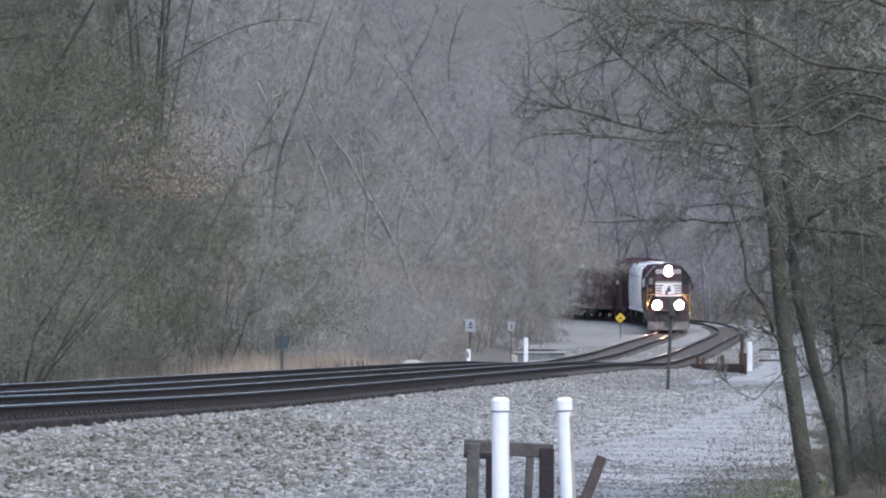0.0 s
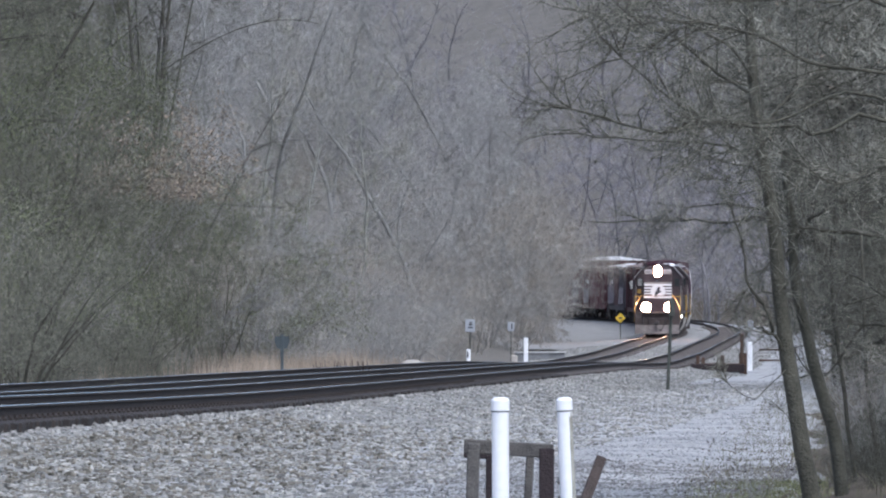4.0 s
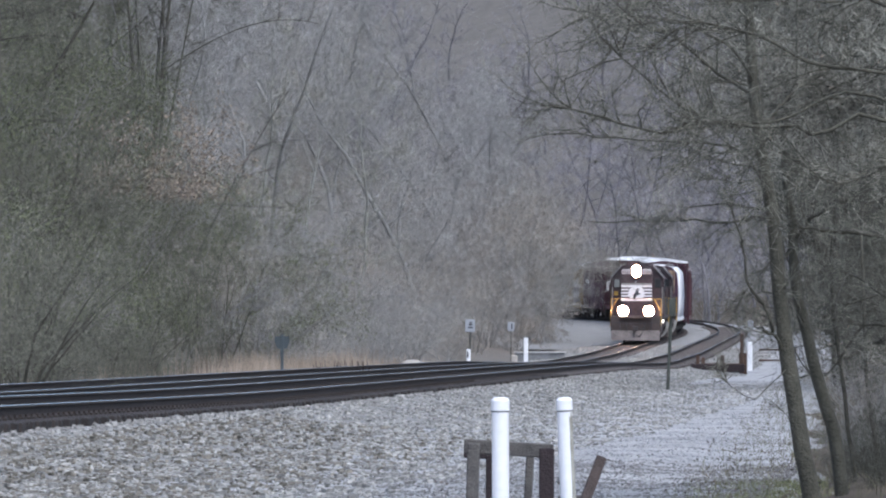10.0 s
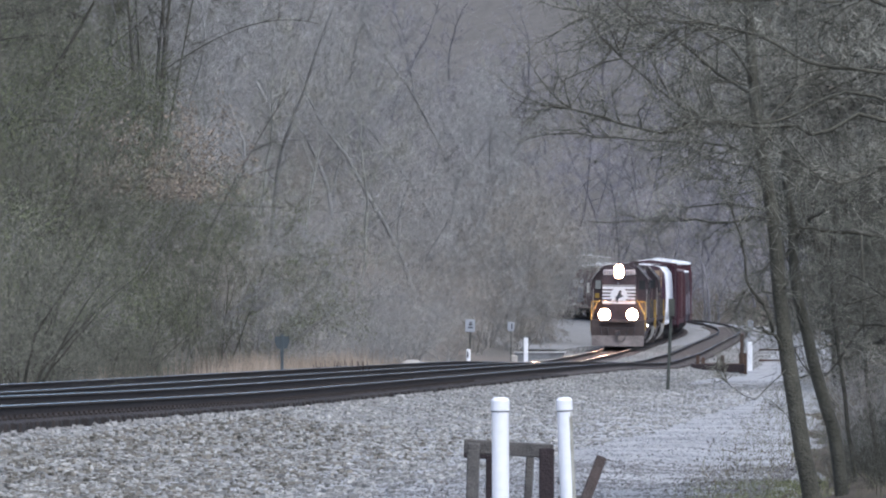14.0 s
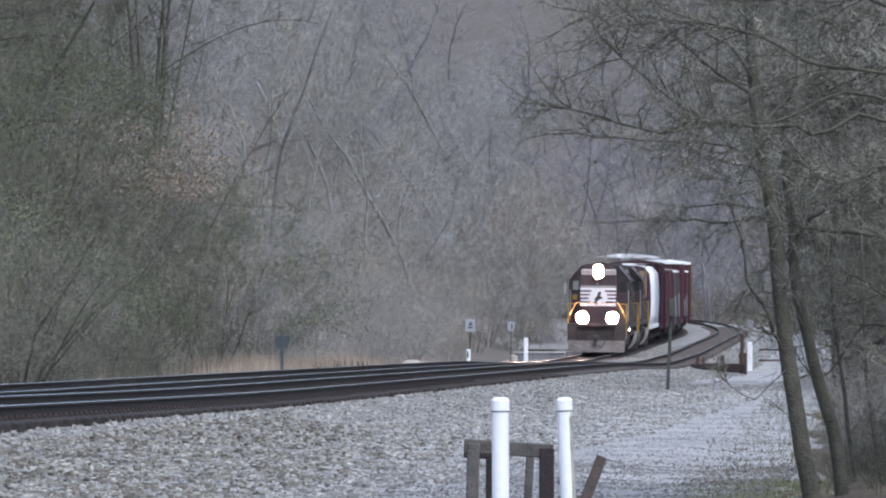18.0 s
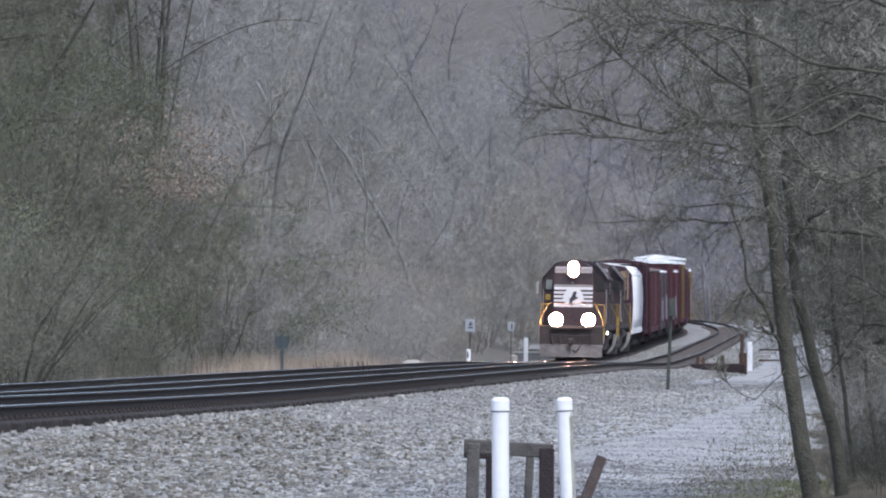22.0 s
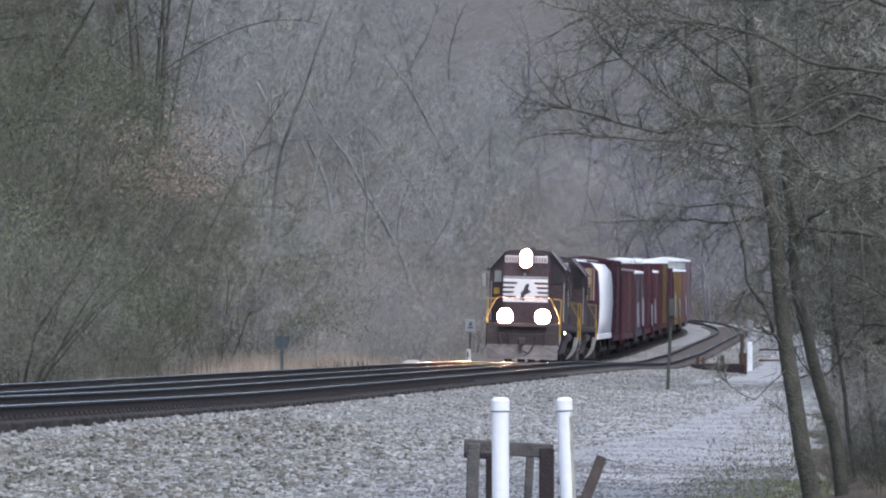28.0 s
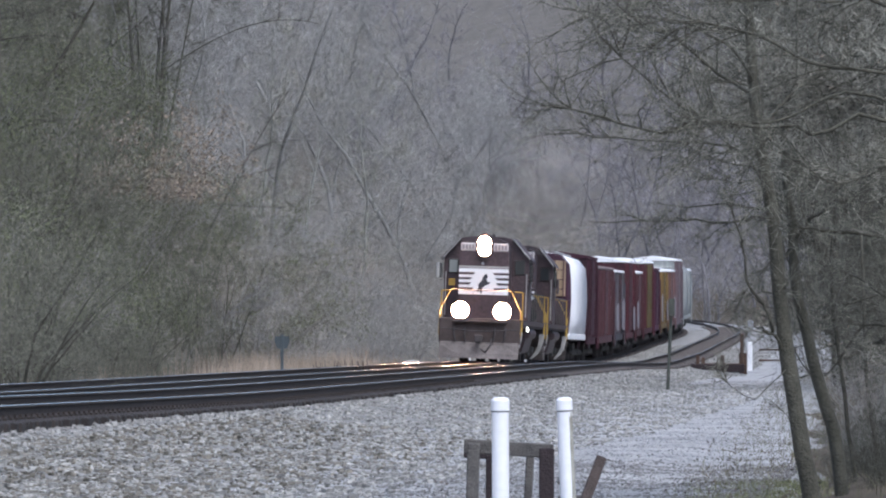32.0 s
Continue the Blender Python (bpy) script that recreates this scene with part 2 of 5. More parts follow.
STONE = shader("pale_rock", (0.42, 0.39, 0.36), 0.9, vary=0.3, scale=3, bump=0.5)

# ---------------------------------------------------------------- ground
def sheet(name, xs, ys, zfun, material, label):
    gx, gy = np.meshgrid(xs, ys)
    gz = zfun(gx.ravel(), gy.ravel())
    n, k = len(xs), len(ys)
    verts = np.stack([gx.ravel(), gy.ravel(), gz], 1).tolist()
    i = (np.arange(k - 1)[:, None] * n + np.arange(n - 1)[None]).ravel()
    faces = np.stack([i, i + 1, i + n + 1, i + n], 1).tolist()
    ob = raw(name, verts, faces, material)
    ob.data.polygons.foreach_set("use_smooth", [True] * len(faces))
    return tagged(ob, label, name, kind="structure")


def strip(name, us, ss, zfun, material, label):
    """A bed that follows the tracks: us across, ss along."""
    gu, gs = np.meshgrid(us, ss)
    x, y, zr, a = along(gs.ravel(), gu.ravel())
    z = zfun(gu.ravel(), zr, x, y)
    n, k = len(us), len(ss)
    i = (np.arange(k - 1)[:, None] * n + np.arange(n - 1)[None]).ravel()
    ob = raw(name, np.stack([x, y, z], 1).tolist(), np.stack([i, i + 1, i + n + 1, i + n], 1).tolist(), material)
    ob.data.polygons.foreach_set("use_smooth", [True] * len(ob.data.polygons))
    return tagged(ob, label, name, kind="structure")


fine_x = np.concatenate((np.linspace(-2500, -70, 22)[:-1], np.linspace(-70, 70, 94), np.linspace(70, 2500, 22)[1:]))
fine_y = np.concatenate((np.linspace(-900, -60, 10)[:-1], np.linspace(-60, 800, 345), np.linspace(800, 4200, 24)[1:]))
sheet("ground", fine_x, fine_y, land, LITTER, "brown leaf-littered forest floor on a steep valley side")


def creek(y):
    """1 in the creek's gap under the line, else 0."""
    return np.clip((6 - np.abs(y - 327)) / 1.5, 0, 1)


def bed_z(u, zr, x, y):
    wob = 0.035 * np.sin(x * 2.1 + 0.7 * y) * np.sin(y * 1.3 - x) + 0.025 * np.sin(x * 5.3) * np.sin(y * 3.7)
    z = np.interp(u, [-5.0, -3.6, -2.1, 4.9, 5.15, 5.75, 6.4, 8.3, 8.7], [-0.48, -0.36, -0.22, -0.22, -0.27, -0.32, -0.45, -0.64, -0.80]) - np.clip((98 - y) / 10, 0, 1) * np.interp(u, [5.3, 5.7, 6.2, 7.2], [0, 0.05, 0.05, 0]) - 1.1 * creek(y) * np.clip((u - 5.7) / 0.3, 0, 1)
    return zr + z + np.where((u < -2) | (u > 6.3), wob, 0.2 * wob)


def trail_z(u, zr, x, y):
    wob = 0.03 * np.sin(x * 1.1 + 0.3 * y) * np.sin(y * 0.5 - x) + 0.015 * np.sin(x * 4.3) * np.sin(y * 2.7)
    return zr - 0.64 + wob - 0.04 * np.clip((u - 13.0) / 1.0, 0, 1) - 0.35 * np.clip(u - 15.5, 0, 2) - 0.2 * np.clip((7.4 - u), 0, 1) - 1.1 * creek(y) * np.clip((7.9 - u) / 0.3, 0, 1)


near_s = np.concatenate((np.arange(0, 90, 0.5), np.arange(90, 641, 2.0)))
strip("ballast_bed", np.concatenate((np.arange(-4.5, 6, 0.5), np.arange(6, 8.7, 0.2))), near_s[near_s <= 372], bed_z, BALLAST, "pale grey crushed stone ballast under two tracks")
strip("trail", np.arange(7.2, 17.2, 0.35), near_s, trail_z, TRAIL, "pale grey gravel trail beside the railway")




def bend_z(u, zr, x, y):
    """The wider ballast of the bend, which runs out flat on the inside."""
    return np.where(u > -4.5, bed_z(np.maximum(u, -4.5), zr, x, y), np.maximum(zr - 0.45, land(x, y) + 0.04))


strip("bend_ballast", np.concatenate((np.arange(-10.5, -4.5, 0.5), np.arange(-4.5, 8.7, 0.3))), np.arange(372, 641, 2.0), bend_z, PALEBED, "pale grey ballast spread wide round the bend")


def thicket(y):
    """How far right of the far track the thicket begins."""
    return np.interp(y, [50, 80, 95, 150, 230, 340], [15.4, 14.4, 14.0, 13.0, 11.8, 11.3])


def floor_z(u, zr, x, y):
    e = thicket(y)
    rag = 0.2 * np.sin(y * 0.21 + np.sin(x)) + 0.12 * np.sin(y * 0.53 + 1)
    top = np.maximum(np.where(u < 15.7, trail_z(u, zr, x, y), -99), land(x, y))
    return top + 0.03 + 0.05 * np.clip(u - e - 1, 0, 1) - 0.3 * np.clip(1.1 + rag - (u - e), 0, 1)


strip("thicket_floor", np.concatenate((np.arange(10.8, 17.4, 0.25), np.arange(17.5, 28, 1.0))), near_s, floor_z, FLOOR, "dark brown leaf floor under the thicket")


# ---------------------------------------------------------------- tracks
PROFILE = [(-0.076, 0), (-0.076, 0.012), (-0.012, 0.035), (-0.010, 0.125), (-0.036, 0.138), (-0.036, 0.165), (-0.028, 0.172),
           (0.028, 0.172), (0.036, 0.165), (0.036, 0.138), (0.010, 0.125), (0.012, 0.035), (0.076, 0.012), (0.076, 0)]


def rail(u0, mid, parent):
    ss = np.concatenate((np.arange(0, 100, 1.0), np.arange(100, 660, 2.5)))
    verts, faces = [], []
    k = len(PROFILE)
    for s in ss:
        for p, q in PROFILE:
            x, y, zr, a = along(s, u0 + p)
            verts.append((x, y, zr - 0.172 + q - (u0 + p - mid) * np.interp(s, *CANT)))
    for i in range(len(ss) - 1):
        for j in range(k):
            faces.append((i * k + j, (i + 1) * k + j, (i + 1) * k + (j + 1) % k, i * k + (j + 1) % k))
    ob = raw("rail", verts, faces, RUST, parent)
    ob.data.materials.append(RAILTOP)
    ob.data.polygons.foreach_set("material_index", [1 if j in (5, 6, 7) else 0 for i in range(len(ss) - 1) for j in range(k)])
    return ob


def box_mesh(name, s, material, bevel=0.01):
    bm = block(B(), (0, 0, 0), s, bevel)
    data = bpy.data.meshes.new(name)
    bm.to_mesh(data), bm.free()
    data.materials.append(material)
    return data


TIE_DATA = box_mesh("tie", (2.6, 0.22, 0.17), TIE, 0.012)
tracks = []
for name, u0, label in (("railway_track", SPACING, "railway track with polished rails beside the trail"), ("railway_track", 0.0, "railway track that carries the freight train")):
    tr = empty(name, Matrix(), label, "track", "two parallel tracks")
    tracks.append((tr, u0))
    rail(u0 - 0.7535, u0, tr), rail(u0 + 0.7535, u0, tr)


def ties(tr, u0, lo, hi, near):
    """Timbers every 0.52 m; the near ones are parts, the far ones one joined part."""
    far_v, far_f = [], []
    base = [v.co.copy() for v in TIE_DATA.vertices]
    polys = [tuple(p.vertices) for p in TIE_DATA.polygons]
    for i in range(int((hi - lo) / 0.52)):
        s = lo + i * 0.52
        x, y, zr, a = along(s, u0 + rng.uniform(-0.05, 0.05))
        m = pose(x, y, zr - 0.172 - 0.088, 0, math.degrees(np.interp(s, *CANT)), -math.degrees(a) + rng.uniform(-1, 1))
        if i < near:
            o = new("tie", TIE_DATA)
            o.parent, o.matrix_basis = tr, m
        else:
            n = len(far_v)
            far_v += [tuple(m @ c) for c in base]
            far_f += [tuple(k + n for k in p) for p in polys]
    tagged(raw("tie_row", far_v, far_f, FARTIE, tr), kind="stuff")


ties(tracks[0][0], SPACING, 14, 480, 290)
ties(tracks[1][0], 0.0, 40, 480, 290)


def fastenings(tr, u0, lo, hi):
    """Tie plates and spike heads on the near timbers."""
    v, f = [], []
    plate = [(a * 0.17, b * 0.095, c * 0.012) for a in (-1, 1) for b in (-1, 1) for c in (-1, 1)]
    spike = [(a * 0.018, b * 0.018, c * 0.028) for a in (-1, 1) for b in (-1, 1) for c in (-1, 1)]
    quads = [(0, 1, 3, 2), (4, 6, 7, 5), (0, 4, 5, 1), (2, 3, 7, 6), (1, 5, 7, 3)]
    for i in range(int((hi - lo) / 0.52)):
        s = lo + i * 0.52
        for du in (-0.7535, 0.7535):
            for shape, off, up in ((plate, 0.0, -0.170), (spike, 0.11, -0.145), (spike, -0.11, -0.145)):
                x, y, zr, a = along(s, u0 + du + off)
                z = zr + up - (du + off) * np.interp(s, *CANT)
                n = len(v)
                v += [(x + p * math.cos(a) + q * math.sin(a), y - p * math.sin(a) + q * math.cos(a), z + r) for p, q, r in shape]
                f += [tuple(k + n for k in c) for c in quads]
    tagged(raw("fastening_row", v, f, RUST, tr), kind="stuff")


fastenings(tracks[0][0], SPACING, 14, 130)

# ---------------------------------------------------------------- trains: x forward, y to the left, z above the rail
TRAIN = []  # (thing, offset of its middle behind the train's front, half the distance of its trucks)
WHEELS = []


def truck(parent, x, axles, material, wheel_r=0.46):
    """A truck with its side frames, springs and turning wheelsets."""
    base = 1.35 * (len(axles) - 1)
    bm = B()
    for y in (-1.02, 1.02):
        extrude(bm, [(-base * 0.72 - 0.35, 0.42), (-base * 0.5 - 0.2, 0.62), (-0.5, 0.66), (-0.35, 0.30), (0.35, 0.30), (0.5, 0.66), (base * 0.5 + 0.2, 0.62),
                     (base * 0.72 + 0.35, 0.42), (base * 0.5, 0.84), (-base * 0.5, 0.84)], y - 0.07, y + 0.07, "y")
        for dx in (-0.2, 0.0, 0.2):
            rod(bm, (dx, y, 0.32), (dx, y, 0.64), 0.07, n=6)
    block(bm, (0, 0, 0.6), (0.45, 2.0, 0.28), 0.03)
    for a in axles:
        for y in (-1.1, 1.1):
            block(bm, (a, y, wheel_r), (0.26, 0.16, 0.26), 0.04)
    bmesh.ops.translate(bm, verts=bm.verts, vec=(x, 0, 0))
    tr = part("truck", bm, material, parent)
    for a in axles:
        bm = B()
        for y in (-0.78, 0.78):
            rod(bm, (0, y - 0.065, 0), (0, y + 0.065, 0), wheel_r, n=20)
            rod(bm, (0, y - 0.10 * np.sign(y), 0), (0, y - 0.06 * np.sign(y), 0), wheel_r + 0.025, n=20)
        rod(bm, (0, -0.95, 0), (0, 0.95, 0), 0.08, n=8)
        ws = part("wheelset", bm, UNDER, tr)
        ws.matrix_basis = pose(x + a, 0, wheel_r)
        WHEELS.append((ws, x + a, wheel_r))
    return tr


def coupler(parent, x):
    d = 1 if x > 0 else -1
    bm = block(B(), (x, 0, 0.85), (0.75, 0.14, 0.18), 0.02)
    block(bm, (x + 0.38 * d, 0, 0.85), (0.24, 0.30, 0.28), 0.04)
    chain(bm, [(x - 0.1 * d, 0.45, 0.85), (x + 0.12 * d, 0.42, 0.6), (x + 0.2 * d, 0.25, 0.35), (x + 0.36 * d, 0.1, 0.45)], 0.03)
    return part("coupler", bm, UNDER, parent, "dark steel coupler with air hose")


def locomotive(label):
    """A black road switcher with a high short hood, 18 m over its couplers."""
    L = 17.3
    loco = empty("locomotive", Matrix(), label, "locomotive", "two leading locomotives")
    bm = block(B(), (0, 0, 1.42), (L - 0.6, 2.95, 0.22), 0.02)
    block(bm, (0, 0, 1.15), (L - 3, 1.4, 0.5), 0.03)
    part("underframe", bm, UNDER, loco)
    bm = block(B(), (0, 0, 1.545), (L - 0.3, 3.05, 0.03), 0.0)
    part("walkway", bm, BLACK, loco)
    for y in (-1.5, 1.5):
        part("side_sill", block(B(), (0, y, 1.46), (L - 2.9, 0.05, 0.14), 0.01), BLACK, loco)
    fuel = B()
    extrude(fuel, [(-1.15, 1.2), (-1.35, 0.9), (-1.2, 0.42), (-0.9, 0.32), (0.9, 0.32), (1.2, 0.42), (1.35, 0.9), (1.15, 1.2)], -2.4, 2.2, "x")
    part("fuel_tank", fuel, BLACK, loco)
    # long hood with its doors, then the cab and the high short hood
    hood = [(-0.86, 1.56), (-0.86, 3.98), (-0.72, 4.28), (-0.42, 4.40), (0.42, 4.40), (0.72, 4.28), (0.86, 3.98), (0.86, 1.56)]
    lh = part("long_hood", extrude(B(), hood, -8.0, 3.25, "x"), BLACK, loco)
    for i in range(11):
        for y in (-0.885, 0.885):
            bm = block(B(), (2.6 - i * 0.98, y, 2.45), (0.86, 0.05, 1.5), 0.015)
            block(bm, (2.6 - i * 0.98 + 0.3, y * 1.03, 2.5), (0.05, 0.03, 0.16))
            part("hood_door", bm, BLACK, lh)
    for x in (-7.2, -6.1, -5.0):
        bm = rod(B(), (x, 0, 4.38), (x, 0, 4.55), 0.52, n=20)
        rod(bm, (x, 0, 4.55), (x, 0, 4.58), 0.46, n=20)
        part("radiator_fan", bm, UNDER, lh)
    for y in (-0.9, 0.9):
        bm = block(B(), (-6.1, y, 3.55), (3.2, 0.06, 0.8), 0.01)
        for i in range(7):
            block(bm, (-6.1, y * 1.035, 3.25 + i * 0.1), (3.1, 0.03, 0.03))
        part("radiator_grille", bm, UNDER, lh)
    part("dynamic_brake_blister", block(B(), (-1.2, 0, 4.2), (3.2, 2.0, 0.5), 0.1), BLACK, lh)
    part("exhaust_stack", block(B(), (-3.3, 0, 4.55), (0.9, 0.3, 0.35), 0.03), UNDER, lh)
    for x in (-1.9, -0.6):
        part("brake_fan", rod(B(), (x, 0, 4.44), (x, 0, 4.58), 0.48, n=18), UNDER, lh)
    roof = [(-1.57, 1.56), (-1.57, 3.86), (-0.98, 4.56), (-0.6, 4.64), (0.6, 4.64), (0.98, 4.56), (1.57, 3.86), (1.57, 1.56)]
    cab = part("cab", extrude(B(), roof, 3.25, 5.55, "x"), BLACK, loco)
    for y in (-1, 1):
        eave = extrude(B(), [(y * 1.60, 3.83), (y * 1.72, 3.78), (y * 0.99, 4.60), (y * 0.94, 4.56)], 3.2, 5.72, "x")
        part("roof_edge", eave, BLACK, cab)
        part("rain_gutter", rod(B(), (5.73, y * 0.97, 4.58), (5.73, y * 1.60, 3.84), 0.022), STEP, cab)
    for y in (-1.23, 1.23):
        w = part("cab_window", block(B(), (5.56, y, 3.52), (0.05, 0.40, 0.56), 0.02), UNDER, cab, "dark rimmed cab window")
        part("pane", block(B(), (5.59, y, 3.52), (0.02, 0.30, 0.46)), PANE if y < 0 else GLASS, w)
        for x in (3.9, 4.8):
            w = part("side_window", block(B(), (x, math.copysign(1.575, y), 3.35), (0.78, 0.05, 0.72), 0.02), UNDER, cab)
            part("pane", block(B(), (x, math.copysign(1.605, y), 3.35), (0.66, 0.02, 0.60)), GLASS, w)
        part("grab_iron", chain(B(), [(5.62, y * 1.22, 1.7), (5.62, y * 1.22, 2.7), (5.62, y * 1.22, 3.3)], 0.022), STEP, cab)
    part("sunshade", block(B(), (5.2, -1.80, 3.35), (0.9, 0.14, 0.55), 0.02), STEP, cab, "pale grey mirror and wind deflector")
    part("sunshade", block(B(), (5.2, 1.74, 3.05), (0.9, 0.06, 0.6), 0.02), BLACK, cab, "pale grey mirror and wind deflector")
    part("cab_plate", block(B(), (5.57, -1.28, 2.92), (0.03, 0.24, 0.26), 0.01), YELLOW, cab, "small yellow plate")
    bm = B()
    for dy in (-0.14, 0.0, 0.14):
        rod(bm, (3.7, dy, 4.66 + abs(dy) * 0.3), (4.15, dy, 4.67 + abs(dy) * 0.3), 0.03, 0.07)
    part("horn", bm, UNDER, cab)
    nose = [(-0.92, 1.56), (-0.92, 4.16), (-0.80, 4.42), (-0.5, 4.55), (0.5, 4.55), (0.80, 4.42), (0.92, 4.16), (0.92, 1.56)]
    sh = part("short_hood", extrude(B(), nose, 5.5, 7.15, "x"), BLACK, loco)
    X = 7.15
    for y in (-0.60, 0.60):
        nb = part("number_board", block(B(), (X + 0.01, y, 4.22), (0.06, 0.56, 0.30), 0.03), BOARD, sh, "pale lit number board")
        bm = B()
        for i in range(4):
            block(bm, (X + 0.045, y - 0.18 + i * 0.12, 4.22), (0.012, 0.07, 0.17))
        part("number_bar", bm, NUMBAR, nb)
    hb = B()
    bmesh.ops.create_cone(hb, cap_ends=True, segments=24, radius1=0.33, radius2=0.33, depth=0.14, matrix=Matrix.Translation((X + 0.07, 0, 4.26)) @ pose(0, 0, 0, 0, 90, 0) @ Matrix.Diagonal((1.45, 0.9, 1, 1)))
    hl = part("headlight", hb, BLACK, sh, "twin headlight in an oval housing")
    # Twin lenses drawn oversize and overlapping, so their shape takes in the glare.
    for z, out in ((4.13, 0.147), (4.39, 0.152)):
        lb = B()
        bmesh.ops.create_cone(lb, cap_ends=True, segments=24, radius1=0.24, radius2=0.24, depth=0.012, matrix=Matrix.Translation((X + out, 0, z)) @ pose(0, 0, 0, 0, 90, 0) @ Matrix.Diagonal((1.0, 1.0, 1, 1)))
        part("lens", lb, LAMP, hl, "blazing white lens")
    part("marker_lamp", rod(B(), (X, -0.05, 3.62), (X + 0.04, -0.05, 3.62), 0.05, n=12), SIGNWHITE, sh)
    # the white banded emblem on the short hood: bars, a centre field and a plain dark rearing shape
    em = part("emblem", block(B(), (X + 0.012, 0, 3.49), (0.014, 1.84, 0.07)), STEP, sh, "pale grey bar over white banded emblem")
    part("white_field", block(B(), (X + 0.008, 0, 2.95), (0.016, 1.84, 0.96)), WHITE, em)
    for i, ln in enumerate((0.60, 0.50, 0.46, 0.56)):
        z = 3.245 - i * 0.188
        for y in (-1, 1):
            part("dark_band", extrude(B(), [(y * 0.925, z - 0.042), (y * 0.925, z + 0.042), (y * (0.925 - ln), z + 0.042), (y * (0.99 - ln), z - 0.042)], X + 0.006, X + 0.024, "x"), BLACK, em)
    for y in (-1, 1):
        part("dark_notch", extrude(B(), [(y * 0.34, 2.47), (y * 0.42, 2.58), (y * 0.36, 2.47)], X + 0.006, X + 0.024, "x"), BLACK, em)
    bm = extrude(B(), [(0.02, 3.20), (0.10, 3.24), (0.16, 3.12), (0.10, 3.06), (0.16, 2.92), (0.22, 2.96), (0.24, 2.90), (0.14, 2.84), (0.04, 2.80), (-0.06, 2.70), (-0.03, 2.58), (-0.10, 2.50),
                       (-0.14, 2.63), (-0.20, 2.56), (-0.25, 2.60), (-0.18, 2.72), (-0.20, 2.84), (-0.08, 2.96), (-0.04, 3.10)], X + 0.012, X + 0.026, "x")
    part("emblem_figure", bm, SIGNBLACK, em, "dark rearing silhouette")
    # front end
    for sgn, xe in ((1, L / 2 - 0.15), (-1, -L / 2 + 0.15)):
        bm = block(B(), (xe, 0, 1.12), (0.16, 3.0, 0.95), 0.04)
        block(bm, (xe + sgn * 0.12, 0, 1.47), (0.3, 2.0, 0.10), 0.03)
        pl = part("pilot", bm, GRIME, loco, "rust-stained pilot plate")
        for y in (-0.95, -0.55, 0.55, 0.95):
            rodm = chain(B(), [(xe + sgn * 0.1, y, 1.25), (xe + sgn * 0.22, y * 0.98, 0.95), (xe + sgn * 0.2, y * 0.92, 0.7)], 0.035)
            part("air_hose", rodm, UNDER, pl)
        part("uncoupling_bar", chain(B(), [(xe + sgn * 0.25, -1.4, 1.2), (xe + sgn * 0.3, -0.3, 1.12), (xe + sgn * 0.3, 0.3, 1.12), (xe + sgn * 0.25, 1.4, 1.2)], 0.02), UNDER, pl)
        plough = B()
        out = [(0.0, 0.72), (0.10, 0.62), (0.34, 0.30), (0.42, 0.12), (0.30, 0.12), (0.0, 0.5)]
        lo = [[plough.verts.new((xe + sgn * (0.08 + px * f), y, pz)) for px, pz in out] for y, f in ((-1.45, 0.35), (-0.9, 0.8), (0, 1.25), (0.9, 0.8), (1.45, 0.35))]
        for p, q in zip(lo, lo[1:]):
            for i in range(6):
                plough.faces.new((p[i], p[(i + 1) % 6], q[(i + 1) % 6], q[i]))
        plough.faces.new(lo[0][::-1]), plough.faces.new(lo[-1])
        bmesh.ops.recalc_face_normals(plough, faces=plough.faces)
        part("snow_plough", plough, PLOUGH, loco, "dusty grey-brown snow plough")
        coupler(loco, xe + sgn * 0.25)
        for y in (-1, 1):
            # step well: pale curved side plate, treads, yellow posts
            outer = [(1.53, 1.12), (1.51, 0.85), (1.44, 0.58), (1.30, 0.34), (1.06, 0.14)]
            inner = [(1.00, 0.16), (1.18, 0.40), (1.28, 0.62), (1.33, 0.86), (1.34, 1.12)]
            st = extrude(B(), [(y * p, q) for p, q in outer + inner], xe - sgn * 0.95, xe - sgn * 0.80, "x")
            stp = part("step_side", st, STEP, loco, "pale curved step plate")
            for i in range(3):
                part("tread", block(B(), (xe - sgn * 0.48, y * 1.28, 0.36 + i * 0.36), (0.52, 0.40, 0.04), 0.01), UNDER, stp)
            part("step_post", chain(B(), [(xe - sgn * 0.05, y * 1.5, 0.95), (xe - sgn * 0.05, y * 1.5, 1.85), (xe - sgn * 0.1, y * 1.12, 2.60), (xe - sgn * 0.1, y * 0.98, 2.66)], 0.024), YELLOW, loco, "yellow corner handrail")
            part("step_post", chain(B(), [(xe - sgn * 0.85, y * 1.5, 1.0), (xe - sgn * 0.85, y * 1.5, 2.58), (xe - sgn * 0.85, y * 1.2, 2.6)], 0.024), YELLOW, loco, "yellow corner handrail")
            dl = B()
            if sgn > 0:
                bmesh.ops.create_cone(dl, cap_ends=True, segments=20, radius1=0.26, radius2=0.34, depth=0.24, matrix=Matrix.Translation((xe - 0.63, y * 0.77, 1.87)) @ pose(0, 0, 0, 0, 90, 0))
                block(dl, (xe - 0.65, y * 0.77, 1.57), (0.2, 0.3, 0.08), 0.01)
                d = part("ditch_light", dl, BLACK, loco, "ditch light on the front deck")
                # Lens wider than a real one, its glare put into the disc.
                part("lens", rod(B(), (xe - 0.509, y * 0.77, 1.87), (xe - 0.498, y * 0.77, 1.87), 0.315, n=24), LAMP, d, "blazing white lens")
        part("end_rail", chain(B(), [(xe, -0.98, 2.66), (xe, -0.5, 2.62), (xe, 0.5, 2.62), (xe, 0.98, 2.66)], 0.02), BLACK, loco)
